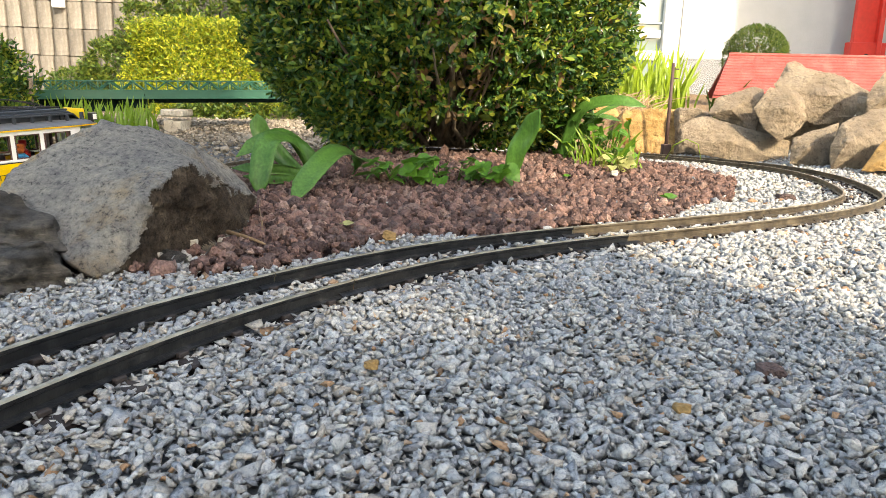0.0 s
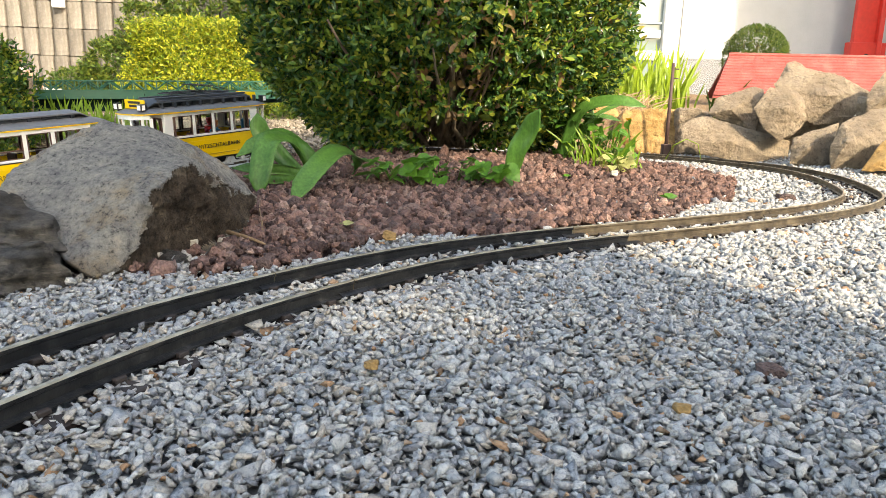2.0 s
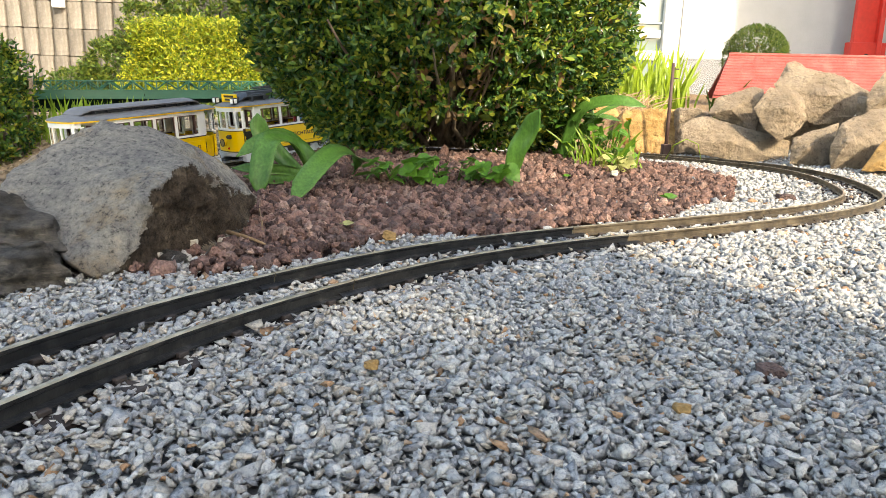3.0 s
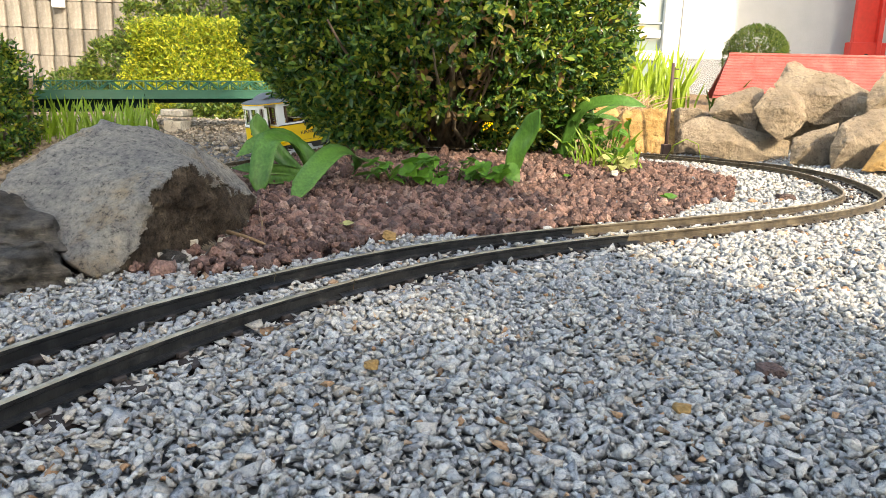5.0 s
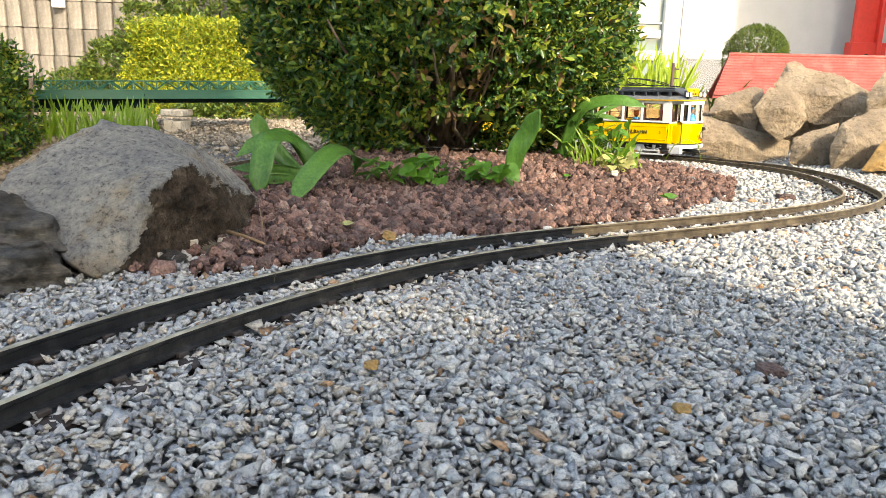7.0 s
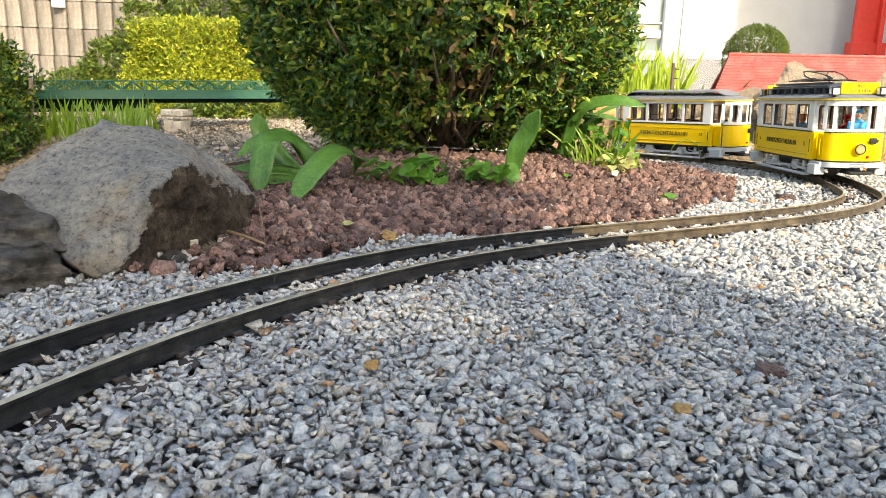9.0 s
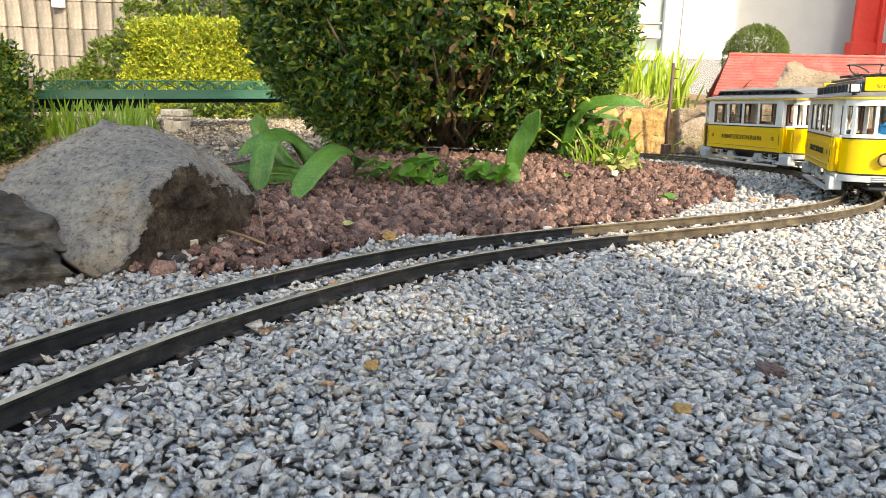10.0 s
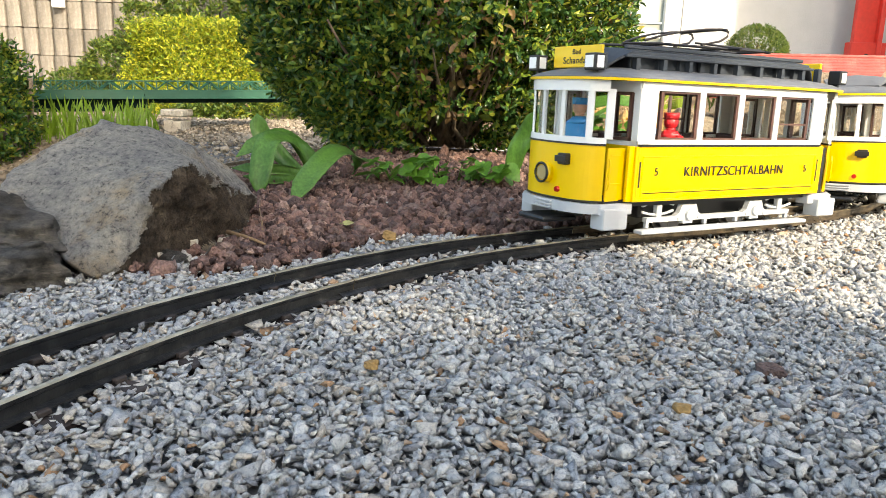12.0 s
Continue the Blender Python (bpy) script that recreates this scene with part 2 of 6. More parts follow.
def track_line():
    """Centre line of the track in plan, in the direction of travel, every 5 mm."""
    cx, cy, r = 0.06, 1.36, 0.6
    pts = []
    a0 = radians(147)
    p0 = (cx + r * math.cos(a0), cy + r * math.sin(a0))
    h = a0 - math.pi / 2
    for d in np.arange(1.3, 0.0, -0.04):
        pts.append((p0[0] - d * math.cos(h), p0[1] - d * math.sin(h)))
    for a in np.arange(147, -24, -4):
        pts.append((cx + r * math.cos(radians(a)), cy + r * math.sin(radians(a))))
    pts += [(0.594, 1.046), (0.542, 0.957), (0.459, 0.868), (0.344, 0.780), (0.266, 0.724), (0.199, 0.682),
            (0.139, 0.643), (0.084, 0.605), (0.034, 0.567), (-0.009, 0.528), (-0.048, 0.484), (-0.081, 0.438),
            (-0.107, 0.398), (-0.128, 0.363), (-0.145, 0.330), (-0.158, 0.298), (-0.169, 0.268), (-0.180, 0.238),
            (-0.192, 0.205), (-0.206, 0.165), (-0.222, 0.12), (-0.24, 0.07)]
    p = np.array(pts)
    for _ in range(3):
        s = np.concatenate([[0], np.cumsum(np.hypot(*np.diff(p, axis=0).T))])
        n = int(s[-1] / 0.005)
        u = np.linspace(0, s[-1], n)
        p = np.stack([np.interp(u, s, p[:, 0]), np.interp(u, s, p[:, 1])], 1)
        k = np.hanning(31); k /= k.sum()
        q = np.pad(p, ((15, 15), (0, 0)), mode="reflect", reflect_type="odd")
        p = np.stack([np.convolve(q[:, 0], k, "valid"), np.convolve(q[:, 1], k, "valid")], 1)
    s = np.concatenate([[0], np.cumsum(np.hypot(*np.diff(p, axis=0).T))])
    z = ground_base(p[:, 0], p[:, 1]) + RAIL_TOP
    k = np.hanning(41); k /= k.sum()
    z = np.convolve(np.pad(z, 20, mode="edge"), k, "valid")
    return s, np.column_stack([p, z])


RAIL_TOP = 0.012
LINE_S, LINE_P = track_line()


def on_track(s):
    return Vector([float(np.interp(s, LINE_S, LINE_P[:, i])) for i in range(3)])


def bank(s):
    """Lean of the track towards the inside of the tight loop, in radians."""
    p = on_track(s)
    u = max(0.0, min(1.0, (p.x - 0.28) / 0.25))
    return 0.035 * u * u * (3 - 2 * u)


def car_pose(s, base=0.052):
    """Pose of a car whose middle is s metres along the track, standing on its two axles."""
    a, b = on_track(s - base), on_track(s + base)
    x = (b - a).normalized()
    y = Vector((0, 0, 1)).cross(x).normalized()
    play = -0.06 * float(smooth01(s, 3.4, 3.66))
    x = (Matrix.Rotation(play, 3, "Z") @ x).normalized()
    y = Vector((0, 0, 1)).cross(x).normalized()
    lean = bank(s)
    z = x.cross(y)
    z, y = z * math.cos(lean) - y * math.sin(lean), y * math.cos(lean) + z * math.sin(lean)
    o = (a + b) / 2
    return Matrix(((x.x, y.x, z.x, o.x), (x.y, y.y, z.y, o.y), (x.z, y.z, z.z, o.z), (0, 0, 0, 1)))


# ---- mesh helpers ----
def mesh_object(name, bm, material, parent=None, smooth=False):
    me = bpy.data.meshes.new(name)
    bm.normal_update()
    bm.to_mesh(me)
    bm.free()
    for mat in material if isinstance(material, (list, tuple)) else [material]:
        me.materials.append(mat)
    if smooth:
        me.shade_smooth()
    ob = new(name, me)
    ob.parent = parent
    return ob


def part(name, bm, material, parent, label="", smooth=False):
    ob = mesh_object(name, bm, material, parent, smooth)
    if label:
        tagged(ob, label)
    return ob


def thing(name, label, category, group="", m=None, kind=""):
    ob = tagged(new(name), label, category, group, kind)
    if m is not None:
        ob.matrix_basis = m
    return ob


def box(bm, x0, x1, y0, y1, z0, z1, bevel=0.0, m=None, index=0):
    """A box between two corners, with its edges bevelled, moved by m."""
    r = bmesh.ops.create_cube(bm, size=1)
    vs = r["verts"]
    for v in vs:
        v.co = Vector(((x0 + x1) / 2 + v.co.x * (x1 - x0), (y0 + y1) / 2 + v.co.y * (y1 - y0), (z0 + z1) / 2 + v.co.z * (z1 - z0)))
    if bevel:
        es = list({e for v in vs for e in v.link_edges})
        g = bmesh.ops.bevel(bm, geom=es, offset=bevel, segments=1, affect="EDGES", clamp_overlap=True)
        vs = list({v for f in g["faces"] for v in f.verts} | {v for v in vs if v.is_valid})
    fs = {f for v in vs for f in v.link_faces}
    for f in fs:
        f.material_index = index
    if m is not None:
        bmesh.ops.transform(bm, matrix=m, verts=vs)
    return vs


def tube(bm, pts, radius, sides=8, closed=False, taper=1.0):
    """A round bar along points."""
    pts = [Vector(p) for p in pts]
    rings = []
    n = len(pts)
    for i, p in enumerate(pts):
        a = pts[i - 1] if i or closed else p
        b = pts[(i + 1) % n] if i < n - 1 or closed else p
        d = (b - a).normalized() if (b - a).length > 1e-9 else Vector((0, 0, 1))
        u = d.cross(Vector((0, 0, 1)) if abs(d.z) < 0.9 else Vector((1, 0, 0))).normalized()
        w = d.cross(u)
        r = radius * (1 + (taper - 1) * i / max(1, n - 1))
        rings.append([bm.verts.new(p + u * r * math.cos(t) + w * r * math.sin(t)) for t in [2 * math.pi * k / sides for k in range(sides)]])
    for i in range(n if closed else n - 1):
        a, b = rings[i], rings[(i + 1) % n]
        for k in range(sides):
            bm.faces.new((a[k], a[(k + 1) % sides], b[(k + 1) % sides], b[k]))
    if not closed:
        bm.faces.new(rings[0][::-1])
        bm.faces.new(rings[-1])
    bmesh.ops.recalc_face_normals(bm, faces=bm.faces[:])


def disc(bm, centre, axis, radius, depth, sides=20, r2=None):
    """A short cylinder or cone from centre along axis."""
    a = Vector(axis).normalized()
    q = a.to_track_quat("Z", "Y").to_matrix().to_4x4()
    g = bmesh.ops.create_cone(bm, cap_ends=True, segments=sides, radius1=radius, radius2=radius if r2 is None else r2, depth=depth)
    bmesh.ops.transform(bm, matrix=Matrix.Translation(Vector(centre) + a * depth / 2) @ q, verts=g["verts"])
    return g["verts"]


def prism(bm, outline, z0, z1, index=0):
    """An upright prism over a plan outline."""
    lo = [bm.verts.new((x, y, z0)) for x, y in outline]
    hi = [bm.verts.new((x, y, z1)) for x, y in outline]
    n = len(outline)
    fs = [bm.faces.new(lo[::-1]), bm.faces.new(hi)]
    for i in range(n):
        fs.append(bm.faces.new((lo[i], lo[(i + 1) % n], hi[(i + 1) % n], hi[i])))
    for f in fs:
        f.material_index = index
    return fs


def scatter_mesh(name, templates, places, material, kind_label):
    """One mesh of many pieces: templates are (verts, faces), places are (template, 3x4 matrix)."""
    V, F, nv = [], [], 0
    sizes = []
    for k, m in places:
        v, f = templates[k]
        V.append(v @ m[:, :3].T + m[:, 3])
        F.append(f + nv)
        nv += len(v)
    V = np.concatenate(V)
    me = bpy.data.meshes.new(name)
    F3 = np.concatenate(F)
    me.vertices.add(len(V))
    me.vertices.foreach_set("co", V.astype(np.float32).ravel())
    me.loops.add(F3.size)
    me.loops.foreach_set("vertex_index", F3.astype(np.int32).ravel())
    me.polygons.add(len(F3))
    w = F3.shape[1]
    me.polygons.foreach_set("loop_start", np.arange(0, F3.size, w, dtype=np.int32))
    me.update(calc_edges=True)
    me.materials.append(material)
    ob = new(name, me)
    return ob


def rand_rot(rng, flat=1.0):
    """A random turn; flat below 1 keeps pieces lying down."""
    a, b, c = rng.uniform(0, 2 * math.pi), rng.normal(0, 0.9 * flat), rng.normal(0, 0.9 * flat)
    return np.array(Euler((b, c, a)).to_matrix())


def placed(p, r, sx, sy, sz):
    return np.column_stack([r * np.array([sx, sy, sz]), p])


def hull_templates(n, points, seed, stretch=(1, 1, 1), rough=0.25):
    """Angular chips: hulls of a few scattered points."""
    rng, out = np.random.default_rng(seed), []
    for _ in range(n):
        bm = bmesh.new()
        for _ in range(points):
            d = rng.normal(size=3)
            d /= np.linalg.norm(d)
            d = d * (1 + rng.uniform(-rough, rough))
            bm.verts.new(d * np.array(stretch))
        g = bmesh.ops.convex_hull(bm, input=bm.verts[:])
        junk = [e for e in g["geom_interior"] if isinstance(e, bmesh.types.BMVert)]
        bmesh.ops.delete(bm, geom=junk, context="VERTS")
        bmesh.ops.triangulate(bm, faces=bm.faces[:])
        bm.verts.index_update()
        out.append((np.array([v.co[:] for v in bm.verts]), np.array([[v.index for v in f.verts] for f in bm.faces])))
        bm.free()
    return out


def lump_templates(n, seed, sub=2, amp=0.3, freq=1.6):
    """Rough porous lumps."""
    out = []
    for k in range(n):
        bm = bmesh.new()
        bmesh.ops.create_icosphere(bm, subdivisions=sub, radius=1)
        for v in bm.verts:
            o = Vector((seed * 7.1 + k * 13.7, k * 3.3, 0))
            d = 1 + amp * noise.noise(v.co * freq + o) + amp * 0.5 * noise.noise(v.co * freq * 2.7 + o)
            v.co *= d
        bm.verts.index_update()
        out.append((np.array([v.co[:] for v in bm.verts]), np.array([[v.index for v in f.verts] for f in bm.faces])))
        bm.free()
    return out


def line_distance(x, y):
    """Distance of plan points from the track's centre line, and their side (positive: inside the loop)."""
    p = np.column_stack([x, y])
    best, side = np.full(len(p), 1e9), np.zeros(len(p))
    L = LINE_P[::4, :2]
    T = np.gradient(L, axis=0)
    for i in range(0, len(p), 4000):
        d = p[i:i + 4000, None] - L[None]
        dd = (d ** 2).sum(2)
        j = dd.argmin(1)
        best[i:i + 4000] = np.sqrt(dd[np.arange(len(j)), j])
        v = d[np.arange(len(j)), j]
        side[i:i + 4000] = T[j, 1] * v[:, 0] - T[j, 0] * v[:, 1]
    return best, side


def smooth01(a, lo, hi):
    u = np.clip((np.asarray(a, float) - lo) / (hi - lo), 0, 1)
    return u * u * (3 - 2 * u)


def ground_height(x, y):
    """Height of the garden: the bare ground, the planted mound inside the loop, the raised bed behind."""
    x, y = np.asarray(x, float), np.asarray(y, float)
    g = ground_base(x, y)
    mound = 0.028 * (1 - smooth01(np.hypot((x - 0.0) / 1.1, (y - 1.28) / 1.0), 0.12, 0.47))
    bed = 0.085 * smooth01(x, 0.12, 0.3) * smooth01(y, 2.06, 2.16) * (1 - smooth01(x, 0.62, 0.72)) + 0.03 * smooth01(y, 2.0, 2.6) + 0.12 * smooth01(y, 2.5, 5.0) * smooth01(x, -0.2, 0.6)
    back_right = 0.06 * smooth01(x, 0.72, 0.95) * smooth01(y, 1.4, 2.1)
    return g + mound + bed + back_right


def lava_zone(x, y):
    """True where the red lava gravel lies: inside the loop, off the ballast."""
    d, side = line_distance(x, y)
    rim = 0.075 + 0.11 * smooth01(x, 0.2, 0.5) + 0.02 * np.sin(x * 23) * np.sin(y * 17)
    return (side > 0) & (d > rim) & (y > 0.44) & (x > -0.35) & ((x > -0.165) | (y > 0.62) | ((x > -0.24) & (y > 0.47) & (np.sin(x * 90) + np.sin(y * 110) > 0.9)))


# ---- ground: one sheet to the horizon ----
def axis_steps(lo, hi, step, far):
    a = list(np.arange(lo, hi + 1e-6, step))
    d, up, dn = step, hi, lo
    left, right = [], []
    while up < far:
        d *= 1.5
        up, dn = up + d, dn - d
        right.append(up)
        left.append(dn)
    return np.array(left[::-1] + a + right)


def build_ground():
    xs, ys = axis_steps(-1.5, 1.6, 0.03, 90), axis_steps(0.0, 3.0, 0.03, 90)
    X, Y = np.meshgrid(xs, ys)
    Z = ground_height(X.ravel(), Y.ravel()) - 0.003
    me = bpy.data.meshes.new("ground")
    nx, ny = len(xs), len(ys)
    verts = np.column_stack([X.ravel(), Y.ravel(), Z])
    faces = [(j * nx + i, j * nx + i + 1, (j + 1) * nx + i + 1, (j + 1) * nx + i) for j in range(ny - 1) for i in range(nx - 1)]
    me.from_pydata(verts.tolist(), [], faces)
    for m in (GRAVEL_BED, LAVA_SOIL, EARTH, MULCH):
        me.materials.append(m)
    cx = np.array([(xs[i] + xs[i + 1]) / 2 for j in range(ny - 1) for i in range(nx - 1)])
    cy = np.array([(ys[j] + ys[j + 1]) / 2 for j in range(ny - 1) for i in range(nx - 1)])
    idx = np.zeros(len(faces), np.int32)
    idx[lava_zone(cx, cy)] = 1
    idx[(cy > 2.02) | (cx < -1.0)] = 2
    idx[(cy > 2.0) & (cx > 0.1)] = 3
    me.polygons.foreach_set("material_index", idx)
    me.shade_smooth()
    tagged(new("ground", me), "garden ground of grey gravel, red lava soil and dry earth", "ground", kind="structure")


build_ground()


def in_rocks(x, y):
    return (((x + 0.26) / 0.10) ** 2 + ((y - 0.60) / 0.12) ** 2 < 1)


def behind_track(x, y, d, side):
    """True on the sunny strip of paler chips beyond the far side of the loop."""
    return (side < 0) & (d > 0.05) & (y > 1.5) & (x < 0.1)


def build_pale_gravel():
    rng = np.random.default_rng(14)
    tpl = hull_templates(24, 10, 15, (1.0, 0.76, 0.5), 0.28)
    X, Y = [a.ravel() for a in np.meshgrid(np.arange(-1.3, 0.12, 0.0120), np.arange(1.5, 2.85, 0.0120))]
    x, y = X + rng.uniform(-0.6, 0.6, X.size) * 0.0105, Y + rng.uniform(-0.6, 0.6, X.size) * 0.0105
    d, side = line_distance(x, y)
    keep = behind_track(x, y, d, side) & (np.abs(x) < 0.64 * y + 0.07)
    x, y = x[keep], y[keep]
    z = ground_height(x, y) + rng.normal(0.001, 0.0015, x.size)
    s = rng.lognormal(0, 0.35, x.size) * 0.0062
    places = [(int(rng.integers(24)), placed(p[:3], rand_rot(rng, 0.42), p[3], p[3] * rng.uniform(0.7, 1.1), p[3])) for p in zip(x, y, z, s)]
    tagged(scatter_mesh("pale_gravel", tpl, places, PALE_CHIPS, ""), "pale beige stone chips in sun beyond the track", "gravel", kind="stuff")


def build_gravel():
    rng = np.random.default_rng(4)
    tpl = hull_templates(70, 9, 3, (1.0, 0.74, 0.48), 0.34)
    P = []
    for lo, hi, step, layers in ((0.13, 0.5, 0.0037, 2), (0.5, 0.95, 0.0050, 2), (0.95, 2.25, 0.0078, 1)):
        xs = np.arange(-1.05, 1.3, step)
        ys = np.arange(lo, hi, step)
        X, Y = [a.ravel() for a in np.meshgrid(xs, ys)]
        for k in range(layers):
            x, y = X + rng.uniform(-0.6, 0.6, X.size) * step, Y + rng.uniform(-0.6, 0.6, X.size) * step
            keep = (np.abs(x) < 0.64 * y + 0.07) & (x < 1.0)
            x, y = x[keep], y[keep]
            d, side = line_distance(x, y)
            lav = lava_zone(x, y)
            far_bed = (y > 2.0) & (x > 0.1)
            inner = (np.hypot(x, y - 1.3) < 0.36)
            keep = ~lav & ~far_bed & ~inner & ~behind_track(x, y, d, side) & ~in_rocks(x, y) & (np.abs(d - 0.0235) > 0.0042)
            x, y, d = x[keep], y[keep], d[keep]
            on_tie = d < 0.021
            z = ground_height(x, y) + np.where(on_tie, 0.001, 0) + rng.normal(0, 0.0012, x.size) + 0.0022 * k * rng.random(x.size)
            z += 0.004 * np.array([noise.noise((a * 9, b * 9, 0)) for a, b in zip(x, y)]) * np.clip((d - 0.03) / 0.03, 0, 1)
            size = rng.lognormal(0, 0.3, x.size) * (0.0027 if step < 0.0045 else 0.0035 if step < 0.007 else 0.0045)
            size = np.where(d < 0.03, np.minimum(size, 0.0045), size)
            P += list(zip(x, y, z, size))
    # stones strewn on the lava, sparse
    for _ in range(90):
        x, y = rng.uniform(-0.25, 0.5), rng.uniform(0.5, 1.2)
        d, s = line_distance(np.array([x]), np.array([y]))
        if s[0] > 0 and 0.07 < d[0] < 0.075 + 0.22 * rng.random() ** 2:
            P.append((x, y, float(ground_height(x, y)) + 0.008, 0.004))
    places = [(int(rng.integers(len(tpl))), placed((x, y, z), rand_rot(rng, 0.42), s, s * rng.uniform(0.7, 1.1), s * rng.uniform(0.8, 1.25))) for x, y, z, s in P]
    ob = scatter_mesh("gravel", tpl, [(k, m) for k, m in places], GRANITE, "")
    tagged(ob, "grey crushed granite gravel with a few ochre chips", "gravel", kind="stuff")


def build_lava():
    rng = np.random.default_rng(9)
    tpl = lump_templates(2, 2, 2, 0.8, 2.6) + lump_templates(18, 5, 1, 0.85, 2.7) + hull_templates(10, 15, 12, (1, 0.9, 0.8), 0.38)
    P = []
    for step, n in ((0.0088, 2),):
        X, Y = [a.ravel() for a in np.meshgrid(np.arange(-0.4, 0.62, step), np.arange(0.44, 1.65, step))]
        for k in range(n):
            x, y = X + rng.uniform(-0.5, 0.5, X.size) * step, Y + rng.uniform(-0.5, 0.5, X.size) * step
            keep = lava_zone(x, y) & (np.hypot(x, y - 1.36) > 0.18) & (y < 1.5)
            x, y = x[keep], y[keep]
            s = rng.lognormal(-0.05, 0.34, x.size) * 0.0047
            z = ground_height(x, y) + rng.uniform(-0.001, 0.004, x.size) + 0.003 * k
            P += list(zip(x, y, z, s))
    places = [(int(rng.integers(len(tpl))), placed((x, y, z), rand_rot(rng, 1.2), s, s * rng.uniform(0.7, 1), s * rng.uniform(0.65, 0.95))) for x, y, z, s in P]
    ob = scatter_mesh("lava_gravel", tpl, places, LAVA, "")
    tagged(ob, "red-brown porous lava stones covering the planted mound", "lava stones", kind="stuff")


build_gravel()
build_pale_gravel()
build_lava()


# ---- track ----
def sweep(bm, s0, s1, off, profile, step=0.01):
    """Sweep a profile of (sideways, height, material) along the track at an offset from its middle."""
    rings = []
    n = max(2, int((s1 - s0) / step))
    for i in range(n + 1):
        s = s0 + (s1 - s0) * i / n
        p, q = on_track(s), on_track(s + 0.004)
        t = (q - p)
        t.z = 0
        t.normalize()
        right = Vector((t.y, -t.x, 0))
        rise = -off * math.tan(bank(s))
        rings.append([bm.verts.new(p + right * (off + a) + Vector((0, 0, rise + h))) for a, h, _ in profile])
    k = len(profile)
    for i in range(n):
        for j in range(k):
            f = bm.faces.new((rings[i][j], rings[i][(j + 1) % k], rings[i + 1][(j + 1) % k], rings[i + 1][j]))
            f.material_index = profile[j][2]
            f.smooth = False
    bm.faces.new(rings[0][::-1])
    bm.faces.new(rings[-1])
    bmesh.ops.recalc_face_normals(bm, faces=bm.faces[:])


RAIL_PROFILE = [(-0.0017, -0.0006, 0), (-0.0010, 0.0, 0), (0.0010, 0.0, 1), (0.0017, -0.0006, 1), (0.0016, -0.0021, 1), (0.0006, -0.0029, 1), (0.0006, -0.0070, 1),
                (0.0036, -0.0080, 1), (0.0036, -0.0090, 1), (-0.0036, -0.0090, 1), (-0.0036, -0.0080, 1), (-0.0006, -0.0070, 1), (-0.0006, -0.0029, 1), (-0.0016, -0.0021, 1)]


def build_track():
    tr = thing("railway_track", "weathered brass garden railway track half sunk in gravel", "railway track")
    joints = [0.0, 0.6, 1.2, 1.8, 2.4, 3.0, 3.46, 3.763, 4.06, 4.44]
    for off in (-0.0235, 0.0235):
        for k, (a, b) in enumerate(zip(joints, joints[1:])):
            shift = 0.02 if off > 0 else 0.0
            bm = bmesh.new()
            sweep(bm, max(0, a + shift * (k > 0)) + 0.0004, min(4.44, b + shift * (k < len(joints) - 2)) - 0.0004, off, RAIL_PROFILE)
            # painted-in shade on the near rails' webs, painted-in sun on the others
            part("rail", bm, [RAIL, SHADED_WEB if a > 3.7 else SUNLIT_WEB], tr)
            if k:
                bm = bmesh.new()
                sweep(bm, a + shift - 0.013, a + shift + 0.013, off, [(-0.0012, -0.0062, 0), (0.0012, -0.0062, 0), (0.0041, -0.0078, 0), (0.0041, -0.0098, 0), (-0.0041, -0.0098, 0), (-0.0041, -0.0078, 0)])
                part("rail_joiner", bm, SHADED_WEB if a > 3.7 else SUNLIT_WEB, tr, "dark metal rail joiner")
    bm = bmesh.new()
    box(bm, -0.0055, 0.0055, -0.041, 0.041, -0.0175, -0.0100, 0.0008)
    for y in (-0.0235, 0.0235):
        for d in (-0.0052, 0.0052):
            box(bm, -0.003, 0.003, y + d - 0.0014, y + d + 0.0014, -0.0095, -0.0072, 0.0004)
    tie = part("tie", bm, TIE, tr, "dark brown plastic tie")
    mesh = tie.data
    bpy.data.objects.remove(tie)
    for s in np.arange(0.2, 4.42, 0.037):
        p, q = on_track(s), on_track(s + 0.004)
        ob = new("tie", mesh)
        ob.parent = tr
        ob.matrix_basis = pose(p.x, p.y, p.z, math.degrees(bank(s)), 0, math.degrees(math.atan2(q.y - p.y, q.x - p.x)))


build_track()


# ---- stones ----
SPHERES = {}


def sphere_dirs(sub):
    """Directions and faces of an even ball."""
    if sub not in SPHERES:
        bm = bmesh.new()
        bmesh.ops.create_icosphere(bm, subdivisions=sub, radius=1)
        bm.verts.index_update()
        SPHERES[sub] = (np.array([v.co.normalized()[:] for v in bm.verts]), [[v.index for v in f.verts] for f in bm.faces])
        bm.free()
    return SPHERES[sub]


def hull_planes(points):
    """Centre and bounding planes of the hull of some corners."""
    bm = bmesh.new()
    for p in points:
        bm.verts.new(p)
    g = bmesh.ops.convex_hull(bm, input=bm.verts[:])
    bmesh.ops.recalc_face_normals(bm, faces=bm.faces[:])
    c = np.mean([v.co[:] for v in bm.verts if v.link_faces], axis=0)
    n = np.array([f.normal[:] for f in bm.faces])
    d = np.array([f.normal.dot(f.calc_center_median() - Vector(c)) for f in bm.faces])
    bm.free()
    flip = d < 0
    n[flip], d[flip] = -n[flip], -d[flip]
    return c, n, d


